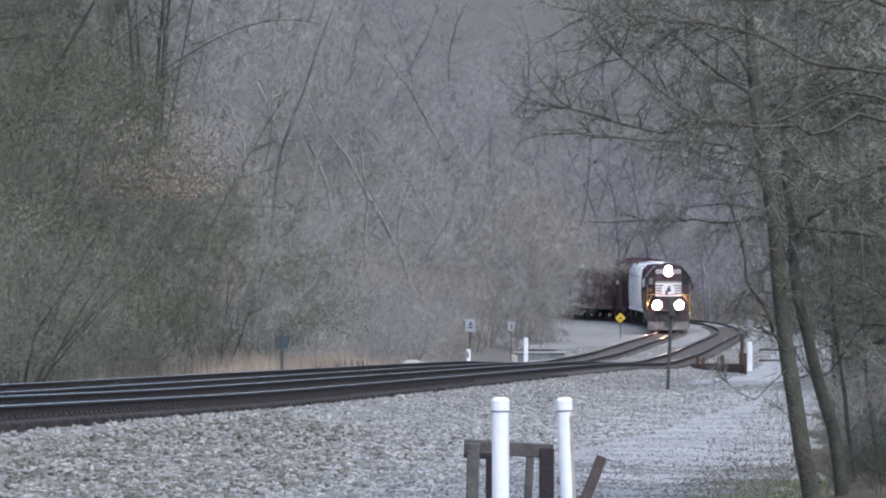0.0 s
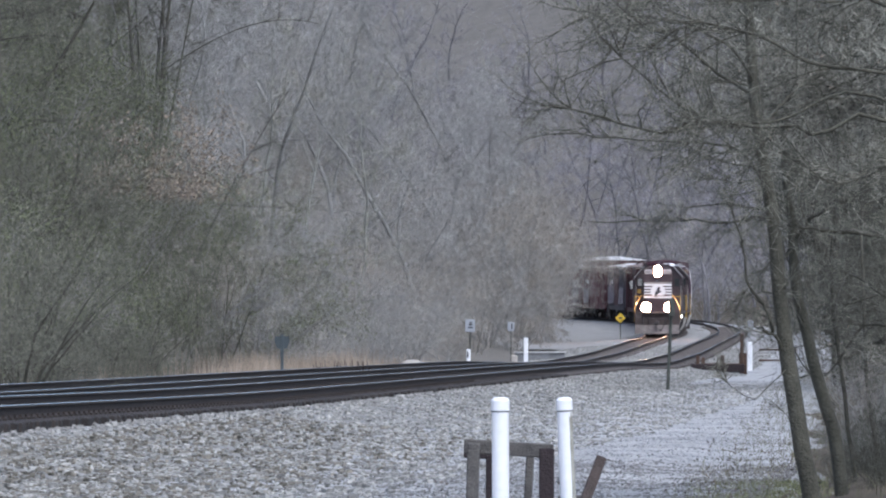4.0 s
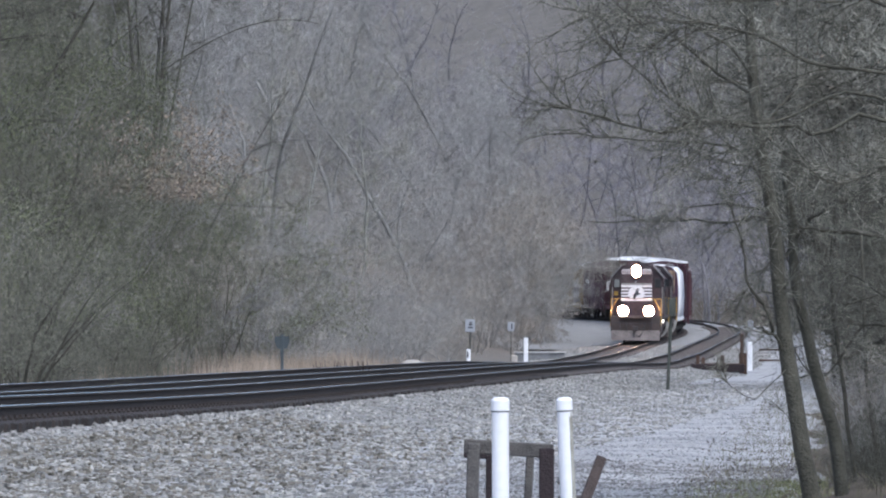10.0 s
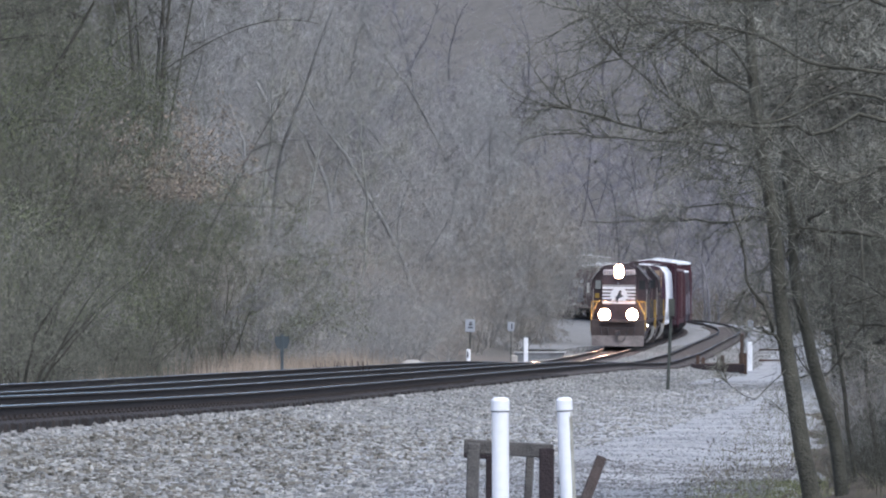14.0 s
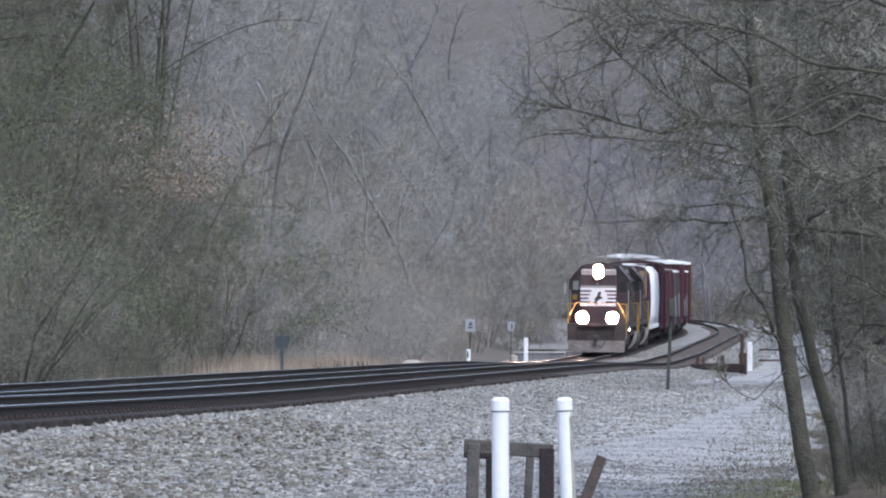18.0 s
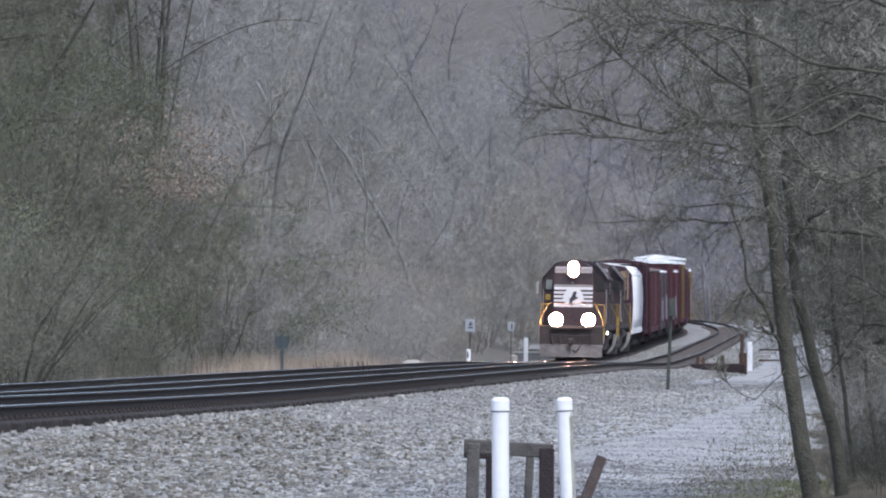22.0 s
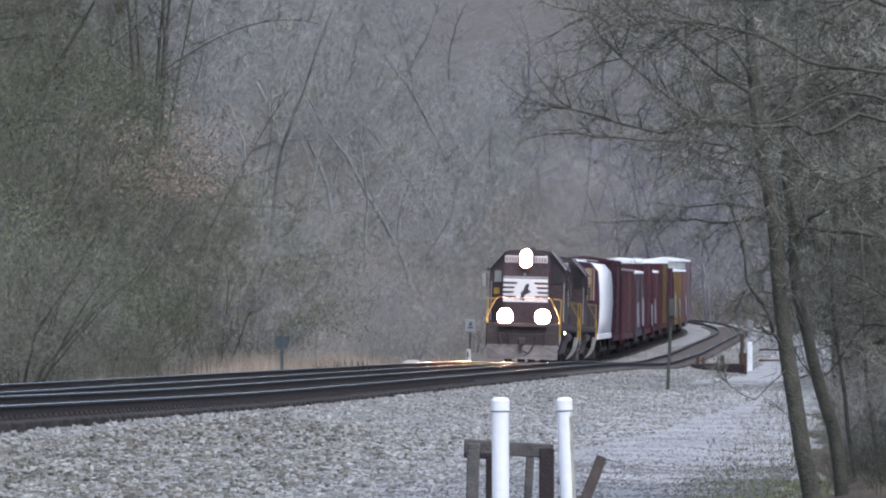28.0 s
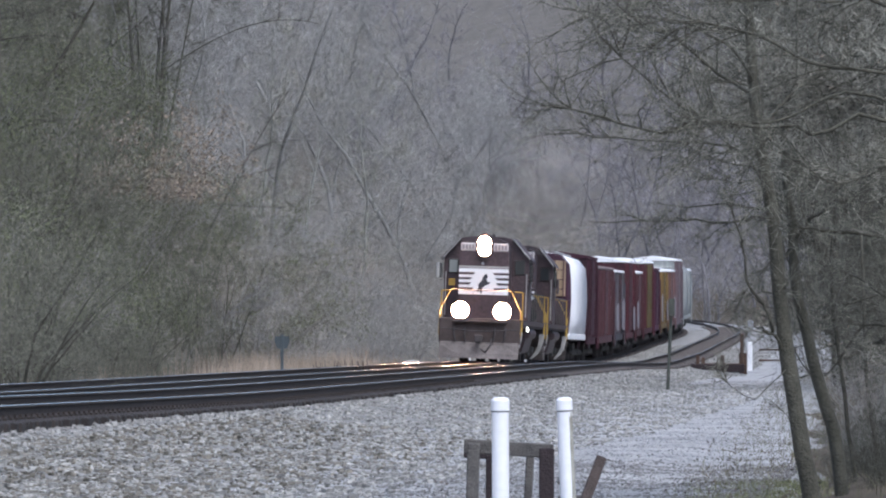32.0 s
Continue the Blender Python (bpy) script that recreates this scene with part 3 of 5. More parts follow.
    for y in (-1.46, 1.46):
        bm = chain(B(), [(-7.6, y, 2.62), (3.1, y, 2.62)], 0.02)
        for i in range(8):
            rod(bm, (-7.4 + i * 1.48, y, 1.5), (-7.4 + i * 1.48, y, 2.62), 0.02)
        part("handrail", bm, TRUCKM, loco, "grey side handrail with stanchions")
        part("marker_light", rod(B(), (3.6, y, 1.25), (3.6, y * 1.04, 1.25), 0.07, n=10), MARKER, loco, "small lit step light")
        part("battery_box", block(B(), (4.6, y * 0.96, 1.85), (1.7, 0.35, 0.6), 0.03), BLACK, loco)
        part("air_reservoir", rod(B(), (-2.2, y * 0.9, 1.1), (2.0, y * 0.9, 1.1), 0.2, n=12), BLACK, loco)
    truck(loco, 5.0, (1.37, -1.37), TRUCKM, 0.51)
    truck(loco, -5.0, (1.37, -1.37), TRUCKM, 0.51)
    return loco, L + 0.9, 5.0


PAINT = {}


def paint(name, c):
    if name not in PAINT:
        PAINT[name] = shader(name, c, 0.65, vary=0.38, scale=0.8, bump=0.1, bump_scale=20, streak=0.07, objrand=0.32)
    return PAINT[name]


def boxcar(label, L, H, side, end, roof, ribs=True, door=None, doorw=3.0, posts=None, tags=()):
    """A steel box car: ribbed sides and ends, sliding doors, ladders, running gear."""
    car = empty("boxcar", Matrix(), label, "freight car", "freight cars of the train")
    h0, h1, w = 1.08, H - 0.28, 1.5
    part("body", block(B(), (0, 0, (h0 + h1) / 2), (L - 1.3, 2 * w, h1 - h0), 0.02), side, car)
    part("roof", extrude(B(), [(-w - 0.05, h1), (-w - 0.05, h1 + 0.06), (0, h1 + 0.28), (w + 0.05, h1 + 0.06), (w + 0.05, h1)], -L / 2 + 0.6, L / 2 - 0.6, "x"), roof, car)
    bm = B()
    for i in range(int((L - 2) / 1.1)):
        x = -L / 2 + 1.2 + i * 1.1
        extrude(bm, [(-w - 0.05, h1 + 0.06), (-w - 0.05, h1 + 0.11), (0, h1 + 0.33), (w + 0.05, h1 + 0.11), (w + 0.05, h1 + 0.06), (0, h1 + 0.28)], x - 0.05, x + 0.05, "x")
    part("roof_seam", bm, roof, car)
    n = int((L - 1.6) / 1.05)
    for y in (-1, 1):
        for i in range(n + 1):
            x = -(L - 1.6) / 2 + i * (L - 1.6) / n
            if abs(x) > doorw / 2 and ribs:
                part("rib", block(B(), (x, y * (w + 0.03), (h0 + h1) / 2), (0.09, 0.06, h1 - h0 - 0.1)), side, car)
        d = part("door", block(B(), (0, y * (w + 0.045), (h0 + h1) / 2 + 0.03), (doorw, 0.07, h1 - h0 - 0.2), 0.01), door or side, car)
        for x, z, a, b in tags:
            tag = extrude(B(), [(x - a * 0.5, z - b * 0.5), (x - a * 0.38, z + b * 0.3), (x - a * 0.1, z + b * 0.5), (x + a * 0.2, z + b * 0.34), (x + a * 0.5, z + b * 0.46), (x + a * 0.44, z - b * 0.42), (x + a * 0.05, z - b * 0.5)], y * (w + 0.115), y * (w + 0.127), "y")
            part("painted_tag", tag, GRAFFITI, car, "pale sprayed paint patch")
        for x in (-doorw / 2, 0.0, doorw / 2) if posts else ():
            part("door_post", block(B(), (x, y * (w + 0.10), (h0 + h1) / 2), (0.34, 0.09, h1 - h0 - 0.1), 0.02), posts, d, "ochre door post")
        for i in range(6):
            part("door_panel", block(B(), (0, y * (w + 0.09), h0 + 0.35 + i * (h1 - h0 - 0.5) / 6 + 0.1), (doorw - 0.2, 0.03, 0.12)), door or side, d)
        part("side_sill", block(B(), (0, y * (w - 0.02), h0 - 0.1), (L - 2.6, 0.08, 0.34), 0.01), side, car)
        part("reporting_mark", block(B(), (-L * 0.28, y * (w + 0.015), h0 + 1.9), (1.6, 0.012, 0.3)), WHITE, car, "faded white lettering as bars")
    for xe in (-1, 1):
        for i in range(7):
            part("end_rib", block(B(), (xe * (L / 2 - 0.63), 0, h0 + 0.3 + i * (h1 - h0 - 0.5) / 6.4), (0.07, 2.6, 0.16), 0.03), end, car)
        part("end_panel", block(B(), (xe * (L / 2 - 0.655), 0, (h0 + h1) / 2), (0.03, 2.96, h1 - h0 - 0.04)), end, car)
        for y in (-1, 1):
            bm = B()
            px, py = xe * (L / 2 - 0.9), y * (w + 0.09)
            rod(bm, (px - 0.2, py, 0.6), (px - 0.2, py, h1 - 0.5), 0.02), rod(bm, (px + 0.2, py, 0.6), (px + 0.2, py, h1 - 0.5), 0.02)
            for i in range(8):
                rod(bm, (px - 0.2, py, 0.65 + i * 0.4), (px + 0.2, py, 0.65 + i * 0.4), 0.018)
            part("ladder", bm, side, car)
        coupler(car, xe * (L / 2 - 0.3))
    part("underframe", block(B(), (0, 0, 0.92), (L - 0.9, 0.6, 0.3), 0.02), UNDER, car)
    for x in (L / 2 - 2.6, -L / 2 + 2.6):
        truck(car, x, (0.89, -0.89), TRUCKM)
    return car, L, L / 2 - 2.6


def hopper(label, L, H, side, end, patch=None):
    """A covered hopper with bulging sides, roof hatches and discharge bays."""
    car = empty("covered_hopper", Matrix(), label, "freight car", "freight cars of the train")
    prof = [(-1.52, 1.15), (-1.57, 1.9), (-1.60, 2.7), (-1.57, 3.5), (-1.50, 4.16), (-1.18, H - 0.13), (-0.6, H - 0.05), (0.6, H - 0.05), (1.18, H - 0.13), (1.50, 4.16), (1.57, 3.5), (1.60, 2.7), (1.57, 1.9), (1.52, 1.15)]
    part("body", extrude(B(), prof, -L / 2 + 1.1, L / 2 - 1.1, "x"), side, car, smooth=True)
    for xe in (-1, 1):
        bm = B()
        a = [bm.verts.new((xe * (L / 2 - 1.1), y * 0.98, z)) for y, z in prof]
        b = [bm.verts.new((xe * (L / 2 - 0.7), y * 0.9, max(z, 2.2))) for y, z in prof]
        for i in range(len(prof)):
            bm.faces.new((a[i], a[(i + 1) % len(prof)], b[(i + 1) % len(prof)], b[i]))
        bm.faces.new(b)
        bmesh.ops.recalc_face_normals(bm, faces=bm.faces)
        part("slope_end", bm, end, car)
        if patch:
            part("end_sheet", block(B(), (xe * (L / 2 - 0.66), 1.02, 3.55), (0.05, 0.62, 1.5), 0.02), patch, car, "tan stained end sheet")
        part("end_platform", block(B(), (xe * (L / 2 - 0.95), 0, 1.12), (1.1, 2.7, 0.12), 0.02), UNDER, car)
        for y in (-1.25, 1.25):
            bm = B()
            rod(bm, (xe * (L / 2 - 0.5), y, 0.6), (xe * (L / 2 - 0.5), y, H - 0.3), 0.022), rod(bm, (xe * (L / 2 - 0.5), y * 0.7, 0.6), (xe * (L / 2 - 0.5), y * 0.7, H - 0.3), 0.022)
            for i in range(9):
                rod(bm, (xe * (L / 2 - 0.5), y, 0.7 + i * 0.4), (xe * (L / 2 - 0.5), y * 0.7, 0.7 + i * 0.4), 0.018)
            part("ladder", bm, end, car)
        coupler(car, xe * (L / 2 - 0.3))
    for i in range(4):
        x = -L / 2 + 3.2 + i * (L - 6.4) / 3
        bm = B()
        extrude(bm, [(-1.3, 1.2), (-0.4, 0.5), (0.4, 0.5), (1.3, 1.2)], x - 0.25, x + 0.25, "x")
        block(bm, (x, 0, 0.95), (1.9, 1.6, 0.5), 0.1)
        part("discharge_bay", bm, TRUCKM, car)
    for i in range(5):
        part("roof_hatch", rod(B(), (-L / 2 + 2.6 + i * (L - 5.2) / 4, 0, H - 0.06), (-L / 2 + 2.6 + i * (L - 5.2) / 4, 0, H + 0.06), 0.38, n=14), side, car)
    for y in (-1, 1):
        part("side_sill", block(B(), (0, y * 1.50, 1.12), (L - 1.6, 0.1, 0.24), 0.02), side, car)
        part("running_board", block(B(), (0, y * 0.75, H + 0.03), (L - 2.6, 0.22, 0.04)), STEP, car)
    part("underframe", block(B(), (0, 0, 0.92), (L - 0.9, 0.5, 0.25), 0.02), UNDER, car)
    for x in (L / 2 - 2.2, -L / 2 + 2.2):
        truck(car, x, (0.89, -0.89), TRUCKM)
    return car, L, L / 2 - 2.2


MAROON = paint("maroon_dark", (0.040, 0.0085, 0.020))
OXIDE = paint("oxide_red", (0.082, 0.019, 0.030))
BROWN = paint("faded_brown", (0.078, 0.030, 0.038))
SLATE = paint("slate_blue_grey", (0.092, 0.086, 0.102))
OLIVE = paint("ochre_yellow", (0.135, 0.105, 0.042))
PURPLE = paint("plum", (0.055, 0.016, 0.038))
GOLD = paint("golden_yellow", (0.20, 0.132, 0.045))
SALMON = paint("salmon_rust", (0.15, 0.082, 0.082))
MAUVE = paint("mauve_brown", (0.14, 0.105, 0.12))
PALE = paint("pale_grey", (0.36, 0.38, 0.38))
TANEND = paint("tan_end", (0.40, 0.29, 0.19))
GRAFFITI = shader("sprayed_paint", (0.42, 0.42, 0.45), 0.6, second=(0.10, 0.06, 0.085), scale=1.6)
# Galvanised grey raised to near white, with the sky's reflection in the colour.
SNOW = shader("skylit_galvanised_roof", (0.84, 0.85, 0.88), 0.6, vary=0.12, scale=0.8)
GREYROOF = paint("weathered_grey_roof", (0.24, 0.20, 0.205))
UMBER = paint("dark_umber", (0.045, 0.03, 0.022))
HOPW = shader("hopper_white", (0.92, 0.92, 0.95), 0.5, vary=0.05, scale=0.8, bump=0.15, bump_scale=6)

vehicles = [locomotive("black high-nosed diesel locomotive, headlights blazing, leading the train"),
            None,
            hopper("white covered hopper with bulging sides behind the locomotives", 16.6, 4.66, HOPW, PURPLE, TANEND),
            boxcar("dark maroon steel boxcar behind the white hopper", 11.2, 4.92, MAROON, MAROON, MAROON),
            boxcar("faded brown ribbed boxcar with weathered grey roof", 19.8, 4.55, BROWN, BROWN, GREYROOF),
            boxcar("slate grey boxcar with galvanised roof", 13.7, 4.45, SLATE, BROWN, SNOW, door=BROWN, tags=((-3.6, 2.1, 4.4, 1.6), (3.8, 2.0, 3.6, 1.4))),
            boxcar("tall oxide red boxcar with white roof", 15.2, 5.0, OXIDE, OXIDE, SNOW, doorw=4.5, tags=((-4.6, 1.85, 3.2, 1.3),)),
            boxcar("low brown boxcar with pale roof between tall ones", 12.0, 4.45, BROWN, MAROON, SNOW, tags=((3.2, 2.0, 3.0, 1.5),)),
            boxcar("tall oxide red boxcar with ochre door posts and white roof", 18.6, 5.0, OXIDE, OXIDE, SNOW, door=UMBER, doorw=6.0, posts=OLIVE),
            boxcar("plum-coloured weathered steel boxcar", 12.2, 4.6, PURPLE, PURPLE, PURPLE),
            boxcar("golden yellow boxcar with grey roof", 16.4, 4.5, GOLD, GOLD, SNOW, tags=((5.4, 2.1, 3.2, 1.7), (-5.0, 1.9, 3.0, 1.3))),
            boxcar("rusty salmon boxcar with grey roof", 16.4, 4.5, SALMON, SALMON, SNOW, tags=((-4.8, 2.0, 4.0, 1.5),)),
            boxcar("tall pale mauve boxcar with white roof", 18.6, 5.2, MAUVE, PALE, SNOW, doorw=4.5),
            hopper("pale grey covered hopper", 15.6, 4.6, PALE, PALE),
            hopper("pale grey covered hopper far back in the train", 15.6, 4.6, PALE, PALE),
            boxcar("pale grey boxcar far back in the train", 16.4, 4.5, PALE, PALE, SNOW)]
# the second locomotive is a copy with its headlights out
lead = vehicles[0]
second = copy_thing(lead[0], Matrix())
tagged(second, "black high-nosed diesel locomotive, lights out, coupled second")
for o in second.children_recursive:
    if o.name.startswith(("lens", "marker_light")):
        o.data = o.data.copy()
        o.data.materials[0] = GLASS
WHEELS += [(o, w[1], w[2]) for w, o in zip([w for w in WHEELS if w[0].parent.parent == lead[0]],
                                           [o for o in second.children_recursive if o.name.startswith("wheelset")])]
vehicles[1] = (second, lead[1], lead[2])
back = 0.0
for thing, length, half in vehicles:
    TRAIN.append((thing, back + length / 2, half))
    back += length
SPEED = 7.2
# thin exhaust haze that trails over the locomotives, in nested shells
haze = empty("exhaust_smoke", Matrix(), "thin grey-brown diesel exhaust haze above the locomotives", "smoke")
for k in (1.0, 0.76, 0.5):
    bm = B()
    bmesh.ops.create_icosphere(bm, subdivisions=4, radius=1.0)
    for v in bm.verts:
        w = 1 + 0.35 * noise.noise(v.co * 1.6 + Vector((k * 7, 2, 1)))
        v.co = Vector((-3.5 + v.co.x * 6.5 * k * w, 1.3 + v.co.y * 2.7 * k * w, 6.9 + v.co.z * 2.4 * k * w))
    part("puff", bm, SMOKE, haze, smooth=True)
TRAIN.append((haze, 12.5, 5.0))


def train_pose(t, mid, half):
    s = S480 - SPEED * t + mid
    x1, y1, z1, _ = along(s - half)
    x2, y2, z2, _ = along(s + half)
    d = Vector((x1 - x2, y1 - y2, z1 - z2)).normalized()
    side = Vector((0, 0, 1)).cross(d).normalized()
    m = Matrix((d, side, d.cross(side))).transposed().to_4x4()
    return Matrix.Translation(((x1 + x2) / 2, (y1 + y2) / 2, (z1 + z2) / 2)) @ m @ pose(0, 0, 0, -math.degrees(np.interp(s, *CANT)), 0, 0)


# ---------------------------------------------------------------- posts, signs and bridge beside the line
def lz(x, y):
    """Top of whatever ground lies at x, y."""
    u, zr = off_track([x], [y])
    u, zr = float(u[0]), float(zr[0])
    z = float(land([x], [y])[0])
    if -5 < u < 8.6:
        z = max(z, float(bed_z(np.array([u]), zr, np.array([x]), np.array([y]))[0]))
    if 7.2 < u < 14.2:
        z = max(z, float(trail_z(np.array([u]), zr, np.array([x]), np.array([y]))[0]))
    return z


def lean(x, y, z, rx=0, ry=0, rz=0):
    return pose(x, y, z, rx, ry, rz)


def pipe_marker(x, y, top, r, tilt, body, label, cap_mat):
    g = lz(x, y)
    post = empty("pipe_marker", lean(x, y, g, 0, tilt, 0), label, "marker post", "white pipe markers by the trail")
    h = top - g
    part("pipe", rod(B(), (0, 0, -0.05), (0, 0, h - 0.03), r, n=24), body, post, smooth=False)
    bm = rod(B(), (0, 0, h - 0.085), (0, 0, h - 0.02), r * 1.09, n=24)
    rod(bm, (0, 0, h - 0.02), (0, 0, h), r * 1.09, r * 0.75, n=24)
    part("cap", bm, cap_mat, post, "white push-on cap")
    # Dark ring draws the cap's seam and the shadow of its lip.
    part("cap_seam", rod(B(), (0, 0, h - 0.093), (0, 0, h - 0.0855), r * 1.04, n=24), GREENPOST, post)
    return post, h


pipe_marker(0.3655, 43.0, 0.878, 0.054, -0.2, PVC, "white plastic pipe marker with cap beside the trail", PVC)
marker, h = pipe_marker(0.851, 44.5, 0.854, 0.050, -2.4, PVC, "weathered white pipe marker with brown stained side", PVC)
bm = B()
arc = [(0.0506 * math.cos(a), 0.0506 * math.sin(a)) for a in np.linspace(-1.0, 0.4, 9)]
lo, hi = [bm.verts.new((p, q, -0.02)) for p, q in arc], [bm.verts.new((p * 1.0, q, h - 0.11 - 0.03 * math.sin(i * 2.3))) for i, (p, q) in enumerate(arc)]
for i in range(8):
    bm.faces.new((lo[i], lo[i + 1], hi[i + 1], hi[i]))
part("stain", bm, PVCD, marker, "brown grime down one side")


def timber(name, a, b, w, d, material, parent, label=""):
    """A squared timber from a to b with worn edges."""
    a, b = Vector(a), Vector(b)
    m = (b - a).to_track_quat("Z", "Y").to_matrix().to_4x4()
    return part(name, block(B(), (a + b) / 2, (w, d, (b - a).length), 0.008, m), material, parent, label)


# wooden frame of old posts behind the pipes
fy = 45.5
fg = lz(0.4, fy)
fr = empty("timber_frame", pose(0, fy, 0), "weathered grey timber frame of posts and a cross board", "wooden frame")
timber("post", (0.166, 0, fg - 0.1), (0.205, 0, 0.53), 0.085, 0.085, TIMBER, fr)
timber("post", (0.312, 0.5, fg - 0.1), (0.318, 0.5, 0.44), 0.06, 0.06, DARKWOOD, fr, "dark wet post")
timber("post", (0.52, 0.35, fg - 0.1), (0.585, 0.35, 0.44), 0.055, 0.055, TIMBER, fr)
timber("post", (0.680, -0.06, fg - 0.1), (0.690, -0.06, 0.50), 0.105, 0.10, DARKWOOD, fr, "dark wet post")
timber("cross_board", (0.14, 0.08, 0.51), (0.735, 0.06, 0.475), 0.06, 0.095, TIMBER, fr, "grey split cross board")
timber("cross_board", (0.14, 0.5, 0.475), (0.36, 0.5, 0.465), 0.05, 0.11, DARKWOOD, fr)
sp = empty("slanted_stake", pose(0, 45.2, 0), "short grey timber stake leaning to one side", "stake")
timber("stake", (0.76, 0, -0.30), (1.052, 0, 0.45), 0.10, 0.07, STAKEWOOD, sp)
timber("ground_board", (0.76, 0, 0.165), (0.96, 0, 0.17), 0.06, 0.05, TIMBER, sp)


def post_thing(name, x, y, label, category):
    return empty(name, pose(x, y, lz(x, y)), label, category)


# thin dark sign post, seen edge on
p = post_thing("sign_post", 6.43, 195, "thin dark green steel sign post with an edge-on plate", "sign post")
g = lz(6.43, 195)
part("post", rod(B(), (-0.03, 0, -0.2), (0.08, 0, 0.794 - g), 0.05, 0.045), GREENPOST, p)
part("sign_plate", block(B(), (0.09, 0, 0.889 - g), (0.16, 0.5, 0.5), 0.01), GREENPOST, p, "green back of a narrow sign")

# flared dark marker by the far track
p = post_thing("track_marker", -4.66, 198, "dark grey flared marker board on a post beside the track", "track sign")
part("post", block(B(), (0, 0, 0.55), (0.09, 0.09, 1.3), 0.01), DARKSIGN, p)
part("board", extrude(B(), [(-0.13, 0.78), (-0.22, 1.0), (-0.20, 1.14), (0.20, 1.14), (0.22, 1.0), (0.13, 0.78)], -0.03, 0.03, "y"), DARKSIGN, p, "flared dark board")

# white sign with dark figures, and the low white marker beside it
p = post_thing("white_sign", 1.15, 290, "white square sign with dark figures on a thin post", "track sign")
part("post", rod(B(), (0, 0, -0.2), (0, 0, 2.08), 0.025), GREENPOST, p)
pl = part("plate", block(B(), (0, -0.04, 1.82), (0.40, 0.03, 0.52), 0.01), SIGNWHITE, p)
for z, w in ((1.94, 0.10), (1.86, 0.16), (1.74, 0.20)):
    part("figure_bar", block(B(), (0.02, -0.06, z), (w, 0.012, 0.06)), SIGNBLACK, pl)
p = post_thing("white_marker", 1.07, 287, "short white marker post with a dark band", "marker post")
part("post", block(B(), (0, 0, 0.36), (0.17, 0.10, 0.84), 0.02), PVC, p)
part("band", block(B(), (-0.03, -0.053, 0.54), (0.06, 0.012, 0.24)), SIGNBLACK, p)
p = post_thing("small_sign", 3.23, 325, "small pale sign on a thin post", "track sign")
part("post", rod(B(), (0, 0, -0.2), (0, 0, 2.12), 0.02), GREENPOST, p)
pl = part("plate", block(B(), (0, -0.04, 1.90), (0.32, 0.03, 0.42), 0.01), SIGNWHITE, p)
part("figure_bar", block(B(), (0.04, -0.06, 1.90), (0.06, 0.012, 0.28)), SIGNBLACK, pl)
p = post_thing("white_marker", 4.12, 340, "white marker post by the concrete parapet", "marker post")
part("post", block(B(), (0, 0, 0.6), (0.22, 0.12, 1.3), 0.03), PVC, p)

# concrete parapet of the culvert
p = empty("culvert_parapet", pose(4.97, 350, 0), "grey concrete headwall of a culvert beside the track", "parapet")
part("wall", block(B(), (0, 0, -2.36), (2.56, 0.5, 0.80), 0.04), SHADECONCRETE, p)
part("coping", block(B(), (0, 0, -1.985), (2.66, 0.62, 0.09), 0.02), CONCRETE, p, "pale coping of the headwall")
p = empty("concrete_block", pose(3.62, 348.5, lz(3.62, 348.5)), "small pale concrete block at the headwall's end", "block")
part("block", block(B(), (0, 0, 0.16), (0.35, 0.5, 0.42), 0.05), STONE, p)

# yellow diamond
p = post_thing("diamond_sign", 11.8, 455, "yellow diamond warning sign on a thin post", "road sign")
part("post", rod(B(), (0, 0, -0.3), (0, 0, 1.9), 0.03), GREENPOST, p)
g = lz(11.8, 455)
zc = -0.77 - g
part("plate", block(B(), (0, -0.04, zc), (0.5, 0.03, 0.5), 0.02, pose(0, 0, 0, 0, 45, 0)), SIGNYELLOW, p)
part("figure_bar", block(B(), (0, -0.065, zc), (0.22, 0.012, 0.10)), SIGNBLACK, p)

# rusty railing over the creek, and the white post with its sign
yb = 318
p = empty("creek_railing", pose(0, yb, 0), "rusty brown railing over the creek beside the trail", "railing")
zb = float(np.interp(yb, TY, ZR)) - 0.46
for x, h in ((11.85, 0.70), (12.10, 0.60), (13.0, 0.70), (13.9, 1.7)):
    part("post", block(B(), (x, 0, zb + h / 2 - 0.2), (0.16, 0.14, h + 0.4), 0.02), BROWNRAIL, p)
part("rail", block(B(), (12.85, 0, zb + 0.24), (2.2, 0.12, 0.16), 0.02), BROWNRAIL, p)
part("rail", block(B(), (15.6, 0.3, zb + 0.95), (1.8, 0.10, 0.09), 0.02), BROWNRAIL, p)
part("rail", block(B(), (15.6, 0.3, zb + 0.45), (1.8, 0.10, 0.09), 0.02), BROWNRAIL, p)
part("post", block(B(), (15.8, 0.3, zb + 0.35), (0.12, 0.12, 1.5), 0.02), BROWNRAIL, p)
part("end_board", block(B(), (13.95, 0.1, zb + 0.30), (0.36, 0.2, 1.0), 0.02), BROWNRAIL, p)
# Dark block stands in for the shade of the gap under the railing.
part("dark_beam", block(B(), (12.75, -0.25, zb + 0.10), (2.5, 0.4, 0.38), 0.03), DARKWOOD, p, "dark block standing in for shade under the railing")
p = post_thing("white_post", 14.9, 332, "tall white marker post with a small grey sign above", "marker post")
part("post", block(B(), (0, 0, 0.66), (0.25, 0.14, 1.5), 0.03), PVC, p)
part("small_plate", block(B(), (-0.08, 0.1, 1.75), (0.16, 0.05, 0.22), 0.02), SIGNWHITE, p)
